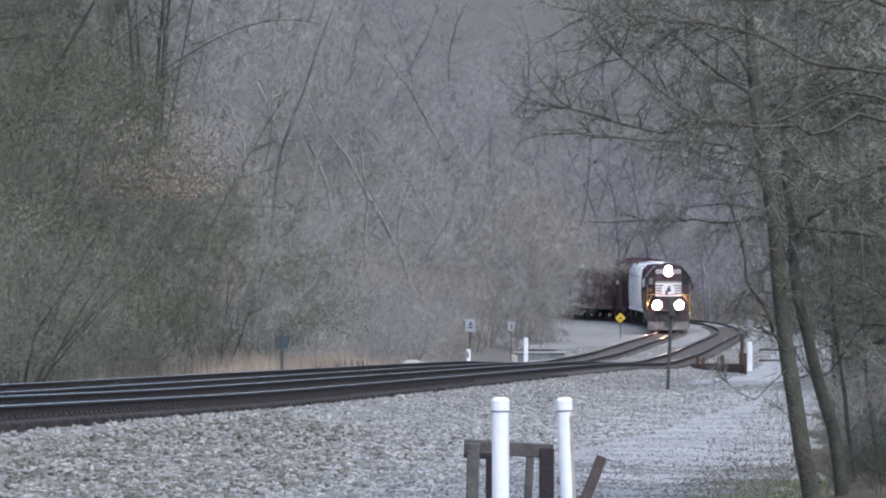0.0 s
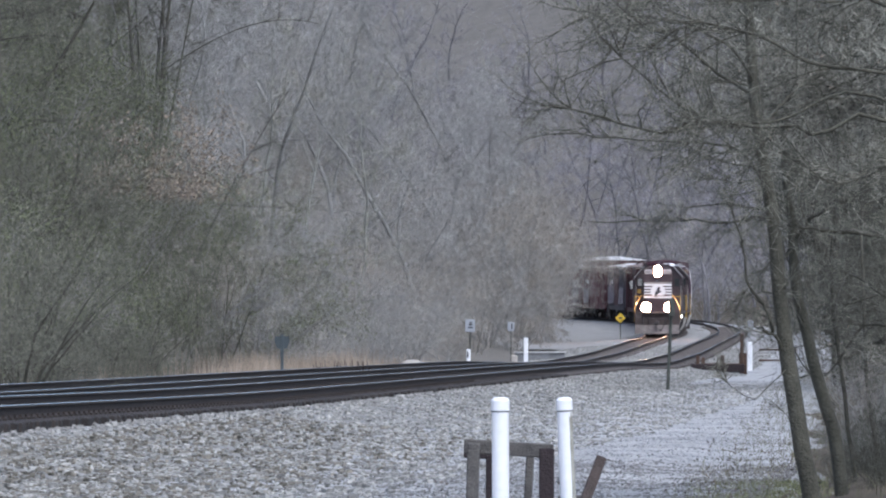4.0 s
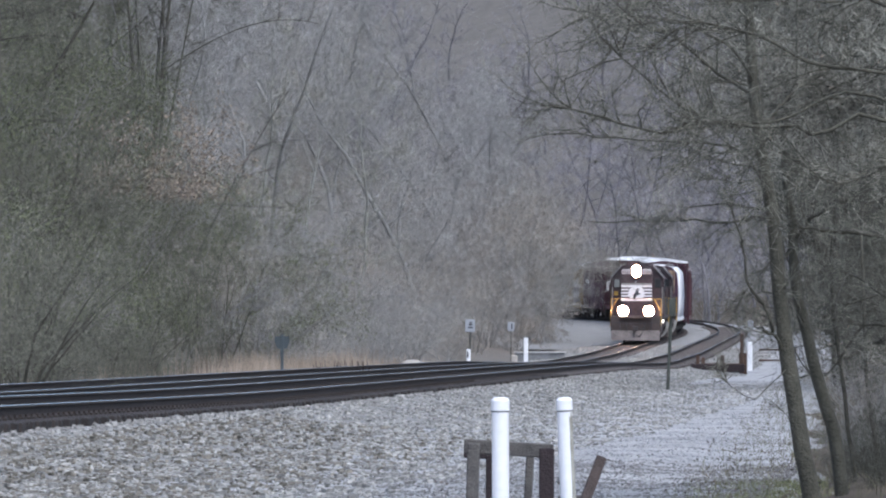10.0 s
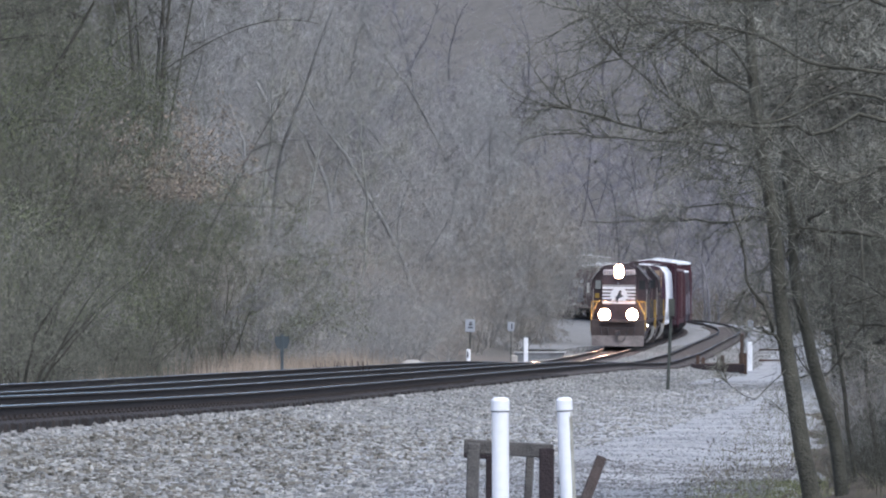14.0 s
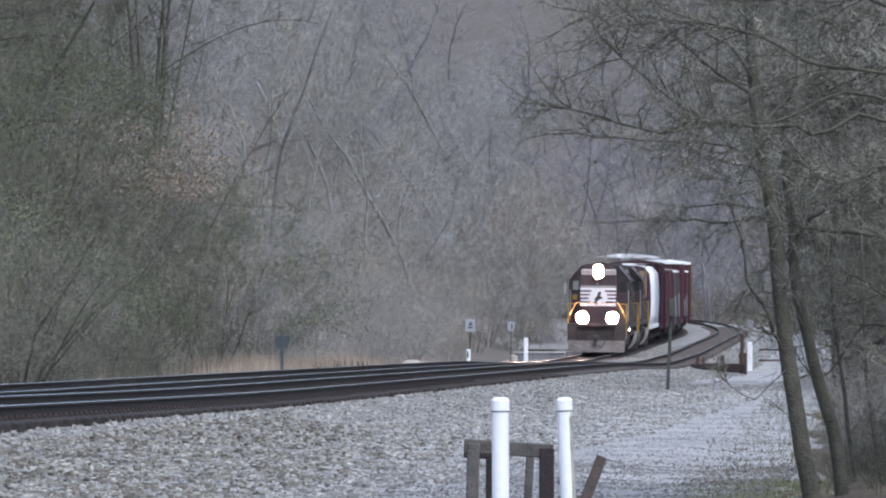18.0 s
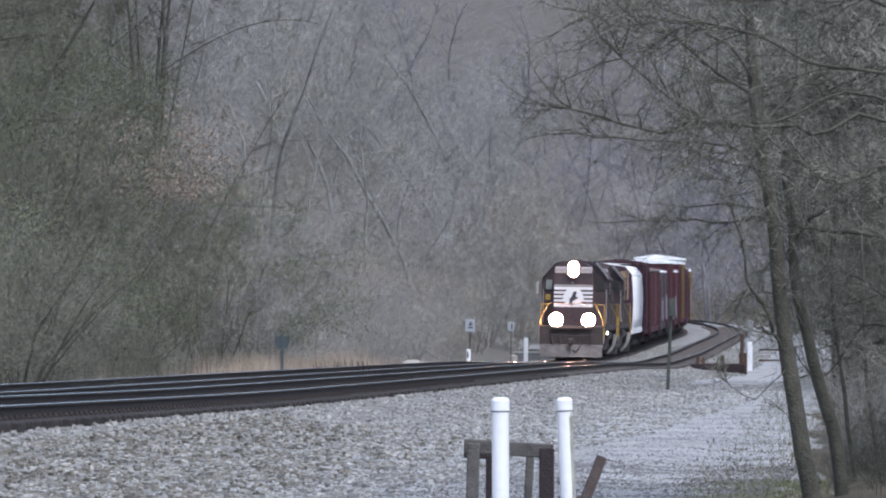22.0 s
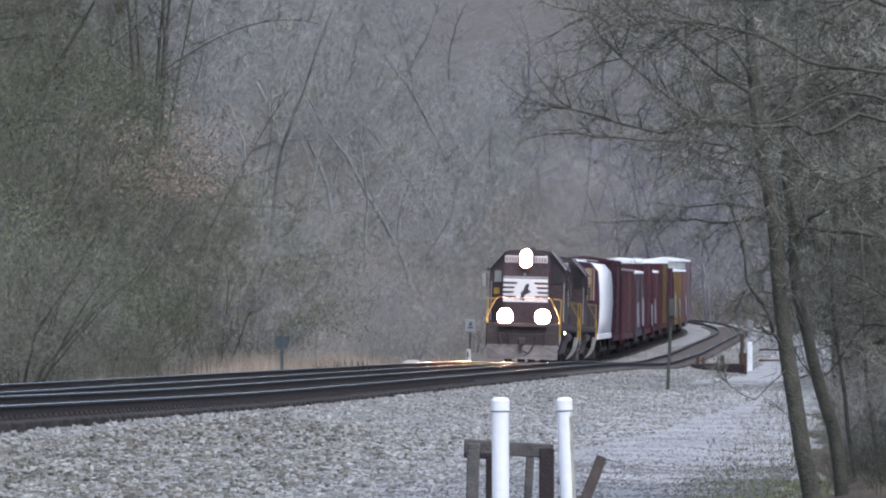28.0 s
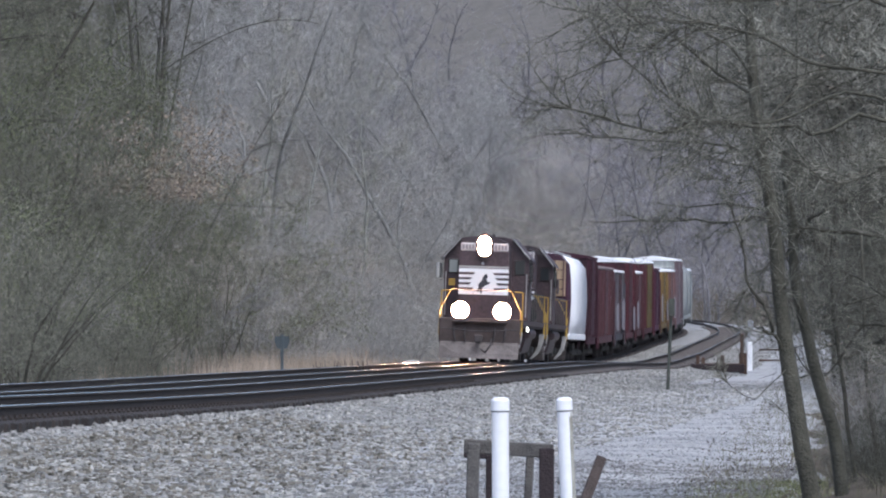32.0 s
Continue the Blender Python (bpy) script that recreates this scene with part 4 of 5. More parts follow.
part("sign_plate", block(B(), (0.02, 0.15, 2.2), (0.34, 0.05, 0.5), 0.02), SIGNWHITE, p)
part("thin_pole", rod(B(), (0.0, 0.2, 0), (0.0, 0.2, 2.5), 0.03), STEP, p)

# pale rocks in the grass beyond the track
for x, y, r in ((-1.05, 238, 0.32), (-0.75, 240, 0.24)):
    bm = B()
    bmesh.ops.create_icosphere(bm, subdivisions=2, radius=r)
    for v in bm.verts:
        v.co = Vector((v.co.x * 1.3, v.co.y, v.co.z * 0.7)) * (1 + 0.3 * noise.noise(v.co * 4))
    o = part("rock", bm, STONE)
    o.matrix_basis = pose(x, y, lz(x, y) + r * 0.3)
    tagged(o, "pale boulder in dry grass beside the track", "rock", "pale rocks")


# ---------------------------------------------------------------- bare trees and shrubs
def tubes(P0, P1, R0, R1, k, cap=False):
    """Vertices and faces of many tapered k-sided tubes."""
    P0, P1, R0, R1 = np.array(P0), np.array(P1), np.array(R0), np.array(R1)
    d = P1 - P0
    d = d / np.maximum(np.linalg.norm(d, axis=1, keepdims=True), 1e-6)
    ref = np.where(np.abs(d[:, 2:3]) > 0.9, np.array([[1.0, 0, 0]]), np.array([[0, 0, 1.0]]))
    a = np.cross(d, ref)
    a /= np.linalg.norm(a, axis=1, keepdims=True)
    b = np.cross(d, a)
    n = len(P0)
    ang = np.arange(k) * 2 * np.pi / k
    ring = a[:, None] * np.cos(ang)[None, :, None] + b[:, None] * np.sin(ang)[None, :, None]
    v = np.concatenate((P0[:, None] + ring * R0[:, None, None], P1[:, None] + ring * R1[:, None, None]), 1).reshape(-1, 3)
    base = np.arange(n)[:, None] * 2 * k
    j = np.arange(k)[None]
    f = np.stack((base + j, base + (j + 1) % k, base + k + (j + 1) % k, base + k + j), 2).reshape(-1, 4)
    return v, f


def spikes(P0, P1, R):
    """Many thin three-sided twigs that end in a point."""
    P0, P1, R = np.array(P0), np.array(P1), np.array(R)
    d = P1 - P0
    d = d / np.maximum(np.linalg.norm(d, axis=1, keepdims=True), 1e-6)
    ref = np.where(np.abs(d[:, 2:3]) > 0.9, np.array([[1.0, 0, 0]]), np.array([[0, 0, 1.0]]))
    a = np.cross(d, ref)
    a /= np.linalg.norm(a, axis=1, keepdims=True)
    b = np.cross(d, a)
    ang = np.arange(3) * 2 * np.pi / 3
    ring = a[:, None] * np.cos(ang)[None, :, None] + b[:, None] * np.sin(ang)[None, :, None]
    v = np.concatenate((P0[:, None] + ring * R[:, None, None], P1[:, None]), 1).reshape(-1, 3)
    base = np.arange(len(P0))[:, None] * 4
    j = np.arange(3)[None]
    f = np.stack((base + j, base + (j + 1) % 3, base + 3 + 0 * j), 2).reshape(-1, 3)
    return v, f


def leaves(P, size, g):
    """Small folded leaves, each two triangles with a crease."""
    P = np.array(P)
    n = len(P)
    a = g.normal(size=(n, 3))
    a /= np.linalg.norm(a, axis=1, keepdims=True)
    b = np.cross(a, g.normal(size=(n, 3)))
    b /= np.linalg.norm(b, axis=1, keepdims=True)
    c = np.cross(a, b)
    s = size * g.uniform(0.6, 1.4, (n, 1))
    v = np.stack((P, P + a * s + b * s * 0.4, P + a * 2 * s + c * 0.2 * s, P + a * s - b * s * 0.4 + c * 0.3 * s), 1).reshape(-1, 3)
    i = np.arange(n)[:, None] * 4
    return v, np.concatenate((i + np.array([[0, 1, 2]]), i + np.array([[0, 2, 3]])), 0)


class Growth:
    """Collects the limbs, twigs and twig tips of one plant."""

    def __init__(self, seed):
        self.g = np.random.default_rng(seed)
        self.limb, self.twig, self.tips = [], [], []

    def branch(self, p, d, length, r, depth, droop=0.0, kids=4, wander=0.18, twigs=5, twig_len=0.5, twig_r=0.006, spread=0.8):
        g = self.g
        n = 5 if depth == 1 and length < 1.2 else 4 if depth > 0 else 2
        p, d = np.array(p, float), np.array(d, float) / np.linalg.norm(d)
        seg = length / n
        for i in range(n):
            d = d + g.normal(0, wander, 3) + np.array([0, 0, -droop * 0.1 + 0.04])
            d /= np.linalg.norm(d)
            q = p + d * seg
            r0, r1 = r * (1 - 0.8 * i / n), r * (1 - 0.8 * (i + 1) / n)
            self.limb.append((p, q, r0, r1, depth))
            if depth > 0 and i > 0:
                for _ in range(max(1, int(round(kids / (n - 1) + g.uniform(-0.4, 0.6))))):
                    s = d * g.uniform(0.3, 0.8) + g.normal(0, spread, 3)
                    w = g.uniform(0.0, 1.0)
                    self.branch(p + (q - p) * w, s, length * g.uniform(0.30, 0.55), r0 * 0.55, depth - 1, droop, kids, wander, twigs, twig_len, twig_r, spread)
            if depth <= 1:
                for _ in range(twigs):
                    s = d * 0.5 + g.normal(0, 0.55, 3) + np.array([0, 0, 0.15])
                    a = p + (q - p) * g.uniform()
                    b = a + s / np.linalg.norm(s) * twig_len * g.uniform(0.4, 1.4)
                    self.twig.append((a, b, twig_r * g.uniform(0.6, 1.2)))
                    self.tips.append(b)
            p = q

    def build(self, name, label, category, group, bark, twig, leaf=None, leaf_size=0.04, leaf_count=0, leaf_from=-9.0):
        thing = empty(name, Matrix(), label, category, group)
        v, f, n = [], [], 0
        for lo, hi, k in ((3, 9, 8), (2, 2, 5), (0, 1, 3)):
            sel = [t for t in self.limb if lo <= t[4] <= hi]
            if sel:
                a, b = tubes([t[0] for t in sel], [t[1] for t in sel], [t[2] for t in sel], [t[3] for t in sel], k)
                v += a.tolist()
                f += (b + n).tolist()
                n += len(a)
        o = raw("trunk", v, f, bark, thing)
        o.data.polygons.foreach_set("use_smooth", [True] * len(f))
        a, b = spikes([t[0] for t in self.twig], [t[1] for t in self.twig], [t[2] for t in self.twig])
        raw("crown", a.tolist(), b.tolist(), twig, thing, "bare fine twigs")
        if leaf:
            high = [i for i, q in enumerate(self.tips) if q[2] > leaf_from]
            pick = self.g.choice(high, leaf_count)
            a, b = leaves(np.array(self.tips)[pick] + self.g.normal(0, 0.08, (leaf_count, 3)), leaf_size, self.g)
            raw("foliage", a.tolist(), b.tolist(), leaf, thing, "sparse small leaves")
        return thing


def bare_tree(seed, h, name="bare_tree", leaf=None, n=0, kids=4, twigs=4, per=3, twig=None, bark=None):
    gr = Growth(seed)
    g = gr.g
    p, d, r = np.zeros(3), np.array([0, 0, 1.0]), 0.0085 * h
    for i in range(8):
        d = d + g.normal(0, 0.13, 3)
        d[2] = max(d[2], 0.7)
        d /= np.linalg.norm(d)
        q = p + d * h / 9
        gr.limb.append((p, q, r * (1 - 0.1 * i), r * (1 - 0.1 * (i + 1)), 3))
        if i >= 1:
            for _ in range(per):
                s = g.normal(0, 1, 3)
                s[2] = abs(s[2]) * 0.5 + 0.45
                gr.branch(p + (q - p) * g.uniform(), s, h * g.uniform(0.16, 0.32), r * 0.42 * (1 - 0.07 * i), 2, 0.2, kids, 0.16, twigs, h * 0.045, 0.0075 if twigs > 2 else 0.012, 0.75)
        p = q
    return gr.build(name, "leafless grey deciduous tree on the wooded hillside", "tree", "bare woodland trees", bark or BARK, twig or TWIG, leaf, 0.04, n)


def shrub(seed, h, name="bare_shrub", twig=None, leaf=None, n=0, label="leafless tangled shrub at the wood's edge", size=0.035, stems=9, kids=5, twigs=4, leaf_from=-9.0):
    gr = Growth(seed)
    g = gr.g
    for i in range(stems):
        a = g.uniform(0, 6.28)
        gr.branch((0.25 * math.cos(a), 0.25 * math.sin(a), -0.1), (0.55 * math.cos(a), 0.55 * math.sin(a), 1.0), h * g.uniform(0.6, 1.05), 0.024, 2, 0.5, kids, 0.17, twigs, 0.42, 0.0055 if twigs > 2 else 0.011, 0.7)
    return gr.build(name, label, "shrub", "tangled shrubs", BARK, twig or TWIG, leaf, size, n, leaf_from)


VBARK = shader("grey_brown_bark", (0.12, 0.117, 0.105), 0.95, vary=0.35, scale=4, bump=0.9, bump_scale=30, spec=0.2)


def vase_tree(seed, h):
    """Several stems that fan upward from one foot."""
    gr = Growth(seed)
    g = gr.g
    stems = ((-0.02, 0.0, 0.13), (0.03, 0.0, 0.11), (-0.06, 0.005, 0.12), (0.06, 0.0, 0.10), (-0.10, 0.01, 0.09), (-0.20, -0.04, 0.08), (-0.26, -0.05, 0.07), (-0.33, -0.06, 0.07), (0.05, 0.02, 0.06), (-0.38, -0.05, 0.06))
    for i, (out, drift, r) in enumerate(stems):
        d = np.array([out, g.normal(0, 0.06), 1.0])
        p = np.array([1.5 * out, g.normal(0, 0.3), 0.0])
        for k in range(10):
            d = d + g.normal(0, 0.035, 3) + np.array([drift, 0, 0])
            d /= np.linalg.norm(d)
            q = p + d * h / 9
            gr.limb.append((p, q, r * (1 - 0.085 * k), r * (0.915 - 0.085 * k), 3))
            if k > 2:
                for _ in range(2):
                    s = d + g.normal(0, 0.7, 3)
                    gr.branch(p + (q - p) * g.uniform(), s, h * g.uniform(0.08, 0.2), r * 0.32, 1, 0.1, 4, 0.2, 3, 0.6, 0.008, 0.6)
            p = q
    # one long bough that arches out
    arch = [np.array((0.5 + 6.8 * t, 0.3 * t, 7.0 + 2.2 * math.sin(t * 2.0))) for t in np.linspace(0, 1, 12)]
    for k in range(11):
        gr.limb.append((arch[k], arch[k + 1], 0.034 - 0.002 * k, 0.032 - 0.002 * k, 3))
        gr.branch(arch[k], g.normal(0, 0.7, 3) + np.array([0.5, 0, 0.2]), 1.3, 0.02, 1, 0.2, 4, 0.2, 3, 0.5, 0.008, 0.6)
    return gr.build("many_stemmed_tree", "dark many-stemmed leafless tree fanning upward on the hillside", "tree", "bare woodland trees", DBARK, TWIG)


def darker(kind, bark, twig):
    """A copy of the plant with its bark and twigs recoloured darker."""
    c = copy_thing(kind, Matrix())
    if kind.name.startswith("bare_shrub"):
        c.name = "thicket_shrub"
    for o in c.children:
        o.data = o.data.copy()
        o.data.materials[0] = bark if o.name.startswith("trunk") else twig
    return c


TREES = [bare_tree(11 + i, h, bark=GBARK) for i, h in enumerate((13, 16, 11, 18))]
SHRUBS = [shrub(31, 4.2), shrub(32, 3.2, twig=TWIGP), shrub(33, 5.0, twig=BTWIG), shrub(34, 2.6, twig=BTWIG)]
GREEN = [shrub(41, 3.8, "budding_shrub", leaf=BUDS, twig=DTWIG, n=6500, label="shrub with thin young green leaves", size=0.03)]
BEECH = shrub(51, 6.6, "tan_leaf_shrub", twig=TWIGP, leaf=TAN, n=6500, label="shrub holding pale dry tan leaves", size=0.06, leaf_from=3.7)
VASE = vase_tree(57, 15)
PALETREE = bare_tree(15, 12, twig=LICHEN, bark=shader("pale_lichened_bark", (0.36, 0.36, 0.33), 0.95, vary=0.3, scale=4, bump=0.8, bump_scale=30, spec=0.2))
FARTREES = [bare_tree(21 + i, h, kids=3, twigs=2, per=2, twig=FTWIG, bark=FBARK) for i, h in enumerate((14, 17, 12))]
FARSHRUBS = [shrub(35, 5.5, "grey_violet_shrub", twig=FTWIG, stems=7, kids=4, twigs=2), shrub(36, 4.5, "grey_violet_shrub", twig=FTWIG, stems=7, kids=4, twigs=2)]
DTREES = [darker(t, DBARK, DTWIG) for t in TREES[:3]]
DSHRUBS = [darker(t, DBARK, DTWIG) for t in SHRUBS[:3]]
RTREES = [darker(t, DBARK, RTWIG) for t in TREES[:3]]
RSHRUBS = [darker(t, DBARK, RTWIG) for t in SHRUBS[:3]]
placed = {id(t): False for t in TREES + SHRUBS + GREEN + [BEECH, VASE, PALETREE] + FARTREES + FARSHRUBS + DTREES + DSHRUBS + RTREES + RSHRUBS}


def plant(kind, x, y, turn, sink=0.12, size=1.0):
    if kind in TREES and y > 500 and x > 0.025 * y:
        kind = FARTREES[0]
    m = pose(x, y, float(land([x], [y])[0]) - sink, 0, 0, turn) @ Matrix.Scale(size, 4)
    if not placed[id(kind)]:
        placed[id(kind)] = True
        kind.matrix_basis = m
        return kind
    c = copy_thing(kind, m)
    c.scale = (size, size, size)
    return c


def scatter(count, ylo, yhi, test, kinds, gap, edge=4.0, bias=1.0, size=(0.8, 1.25)):
    """Plants within the seen wedge where test(u, x, y) holds."""
    done, tries = [], 0
    while len(done) < count and tries < count * 60:
        tries += 1
        y = ylo + (yhi - ylo) * rng.random() ** bias
        x = rng.uniform(-1, 1) * (0.0655 * y + edge)
        u = float(np.cos(np.interp(y, TY[:560], PSI[:560])) * (x - np.interp(y, TY[:560], TX[:560]))) if y < 540 else float(off_track([x], [y])[0][0])
        if kinds in (TREES, DTREES, SHRUBS) and -0.052 < x / y < -0.030 and y < 300 and u < -7.5 and (kinds != SHRUBS or u < -9):
            continue
        if test(u, x, y) and all((x - a) ** 2 + (y - b) ** 2 > gap * gap for a, b in done):
            done.append((x, y))
            plant(rng.choice(kinds), x, y, rng.uniform(0, 360), size=rng.uniform(*size))


scatter(20, 425, 566, lambda u, x, y: -9.5 < u < -5.4 and x < 0.0207 * y - 4.0, SHRUBS, 1.5, size=(1.1, 1.6))
scatter(20, 135, 300, lambda u, x, y: -16 < u < -7 and x < -4.0 - 0.01 * y, GREEN, 1.8, size=(0.9, 1.5))
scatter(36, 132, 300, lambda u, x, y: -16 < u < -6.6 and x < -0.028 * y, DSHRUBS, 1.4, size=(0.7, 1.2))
scatter(42, 140, 560, lambda u, x, y: -15 < u < -7.0 and x > -0.034 * y and x < 0.0207 * y - 3.6, SHRUBS, 2.2)
scatter(34, 150, 620, lambda u, x, y: u < -12 and x < 0.0207 * y - 1.5, SHRUBS, 3.0)
scatter(30, 310, 560, lambda u, x, y: u < -9.5, TREES, 3.5)
scatter(9, 150, 420, lambda u, x, y: u < -9.5 and x < -0.052 * y, DTREES, 3.0)
scatter(10, 305, 440, lambda u, x, y: u < -9.5 and x < -0.03 * y, DTREES, 3.0)
scatter(26, 390, 566, lambda u, x, y: -15 < u < -6.4 and x < 0.0207 * y - 4.6, SHRUBS, 1.6, size=(1.5, 2.1))
scatter(22, 300, 620, lambda u, x, y: u < -9, TREES, 3.5)
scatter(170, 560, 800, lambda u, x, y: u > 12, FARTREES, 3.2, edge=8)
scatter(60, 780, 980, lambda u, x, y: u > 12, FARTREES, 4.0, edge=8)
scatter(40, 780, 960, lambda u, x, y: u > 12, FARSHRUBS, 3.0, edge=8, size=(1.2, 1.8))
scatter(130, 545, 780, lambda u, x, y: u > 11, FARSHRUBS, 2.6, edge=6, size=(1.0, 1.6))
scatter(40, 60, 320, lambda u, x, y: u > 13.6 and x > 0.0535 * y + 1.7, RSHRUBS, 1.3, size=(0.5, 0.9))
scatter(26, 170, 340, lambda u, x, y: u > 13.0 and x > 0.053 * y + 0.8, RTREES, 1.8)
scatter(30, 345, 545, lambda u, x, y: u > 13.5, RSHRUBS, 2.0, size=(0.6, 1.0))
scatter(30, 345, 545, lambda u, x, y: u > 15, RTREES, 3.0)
for x, y in ((-8.5, 137), (-9.3, 147), (-8.9, 141), (-10.2, 163), (-9.6, 154)):
    plant(rng.choice(DSHRUBS + GREEN), x, y, rng.uniform(0, 360), size=rng.uniform(0.8, 1.1))
plant(BEECH, -11.3, 236, 20, size=0.95)
plant(VASE, -12.5, 292, 0)
for x, y in ((-9.6, 345), (-4.3, 350), (-7.5, 372)):
    plant(PALETREE, x, y, rng.uniform(0, 360))
for k in range(9):
    y = 436 + 3.5 * k
    plant(SHRUBS[2], y * rng.uniform(0.0095, 0.0122), y, rng.uniform(0, 360), size=rng.uniform(1.65, 1.9))
for k in range(26):
    y = 440 + 3.2 * k
    plant(rng.choice(SHRUBS[:3:2]), y * rng.uniform(0.0075, 0.0137), y, rng.uniform(0, 360), size=rng.uniform(1.4, 1.75))
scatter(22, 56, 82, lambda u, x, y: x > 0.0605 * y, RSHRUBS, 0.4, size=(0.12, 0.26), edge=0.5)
scatter(10, 64, 110, lambda u, x, y: x > 0.064 * y, SHRUBS, 1.0, size=(0.25, 0.45), edge=1.0)
for k in range(16):
    y = rng.uniform(408, 462)
    plant(rng.choice(SHRUBS), y * rng.uniform(-0.0285, -0.020), y, rng.uniform(0, 360), size=rng.uniform(0.6, 1.0))
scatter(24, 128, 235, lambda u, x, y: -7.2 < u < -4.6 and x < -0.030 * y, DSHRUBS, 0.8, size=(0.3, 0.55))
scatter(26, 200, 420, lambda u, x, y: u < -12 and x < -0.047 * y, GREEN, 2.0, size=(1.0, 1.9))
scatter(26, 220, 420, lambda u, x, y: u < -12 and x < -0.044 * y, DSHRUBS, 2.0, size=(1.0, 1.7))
for x, y, r in ((-14.75, 255, 0.42), (-13.9, 256, 0.25)):
    bm = B()
    bmesh.ops.create_icosphere(bm, subdivisions=2, radius=r)
    for v in bm.verts:
        v.co = Vector((v.co.x * 1.3, v.co.y, v.co.z * 0.8)) * (1 + 0.3 * noise.noise(v.co * 4))
    o = part("rock", bm, SIGNWHITE)
    o.matrix_basis = pose(x, y, float(land([x], [y])[0]) + r * 0.4)
    tagged(o, "whitish boulder on the wooded hillside", "rock", "pale rocks")


# ---------------------------------------------------------------- the slim trees at the trail's edge, with their long low boughs
def smooth_path(pts, n):
    pts = np.array(pts, float)
    t = np.linspace(0, len(pts) - 1, n)
    i = np.clip(t.astype(int), 0, len(pts) - 2)
    f = (t - i)[:, None]
    p0, p1, p2, p3 = pts[np.clip(i - 1, 0, None)], pts[i], pts[i + 1], pts[np.clip(i + 2, None, len(pts) - 1)]
    return 0.5 * ((2 * p1) + (p2 - p0) * f + (2 * p0 - 5 * p1 + 4 * p2 - p3) * f ** 2 + (3 * p1 - p0 - 3 * p2 + p3) * f ** 3)


def bough(gr, pts, r0, r1, shoots, shoot_len, depth=9, n=22, twigs=3, down=0.0, kr=1.0, tr=0.0026, curl=0.22):
    """A limb along a bent line, with side shoots and twigs."""
    g = gr.g
    wave = np.cumsum(g.normal(0, 0.007, (n - 1, 3)), 0) * (1.0 if r0 < 0.05 else 0.25)
    q = smooth_path(pts, n) + np.concatenate((np.zeros((1, 3)), wave))
    for i in range(n - 1):
        a, b = r0 + (r1 - r0) * i / n, r0 + (r1 - r0) * (i + 1) / n
        gr.limb.append((q[i], q[i + 1], a, b, depth))
    for _ in range(shoots):
        i = int(g.integers(n // 5, n - 1))
        d = (q[i + 1] - q[i]) / np.linalg.norm(q[i + 1] - q[i])
        s = d * 0.9 + g.normal(0, 0.55, 3) * np.array([1, 1, 0.8]) - np.array([0, 0, down])
        gr.branch(q[i], s, shoot_len * g.uniform(0.5, 1.4), max(0.003, 0.007 * kr), 1, 0.3, 5, curl, twigs, 0.17 if tr < 0.003 else 0.22, tr, 0.6)


def edge_tree(seed, base_y, trunk, boughs, r0, r1, label):
    """trunk and boughs: lists of (x, y offset, z)."""
    gr = Growth(seed)
    bough(gr, trunk, r0, r1, 10, 0.5, n=26)
    for pts, a, b, shoots, ln in boughs:
        bough(gr, pts, a, b, shoots, ln)
    t = gr.build("slim_tree", label, "tree", "slim trees at the trail's edge", BARKN, ETWIG)
    t.matrix_basis = pose(0, base_y, 0)
    return t


edge_tree(66, 54, [(2.94, 0, -0.32), (2.89, 0, 0.04), (2.84, 0, 0.26), (2.77, 0, 0.71), (2.70, 0, 1.15), (2.65, 0, 1.60), (2.61, 0, 2.05), (2.57, 0, 2.29), (2.50, 0, 2.72), (2.46, 0, 3.03), (2.43, 0, 3.43), (2.40, 0, 3.92), (2.35, 0, 4.95)],
          [([(2.58, 0, 2.22), (2.48, -0.2, 2.49), (2.30, -0.3, 2.66), (2.08, -0.4, 2.70), (1.63, -0.5, 2.71), (1.23, -0.5, 2.74), (0.96, -0.6, 2.76)], 0.012, 0.003, 16, 0.55),
           ([(2.60, 0, 1.19), (2.56, -0.1, 1.29), (2.49, -0.1, 1.44), (2.39, -0.2, 1.57), (2.35, -0.2, 1.69), (2.34, -0.2, 1.87), (2.29, -0.2, 2.05), (2.24, -0.2, 2.25)], 0.016, 0.005, 4, 0.3),
           ([(2.68, 0, 1.04), (2.60, -0.1, 1.19), (2.54, -0.2, 1.26), (2.47, -0.2, 1.28)], 0.013, 0.006, 1, 0.2),
           ([(2.74, 0, 0.93), (2.48, -0.3, 0.67), (2.37, -0.4, 0.69), (2.21, -0.5, 0.77), (2.12, -0.5, 0.89)], 0.0045, 0.002, 2, 0.2),
           ([(2.45, 0, 3.07), (2.17, 0.3, 3.30), (1.81, 0.4, 3.56), (1.45, 0.4, 3.65), (1.10, 0.4, 3.88)], 0.016, 0.004, 20, 0.7),
           ([(2.45, 0, 3.16), (2.26, -0.3, 3.43), (1.86, -0.4, 3.63), (1.50, -0.4, 3.43), (1.14, -0.5, 3.47)], 0.014, 0.004, 18, 0.7),
           ([(2.48, 0, 2.81), (2.84, 0.2, 3.16), (3.20, 0.3, 3.43)], 0.014, 0.005, 12, 0.6)], 0.076, 0.032, "slim leaning tree with olive-grey bark at the trail's edge")
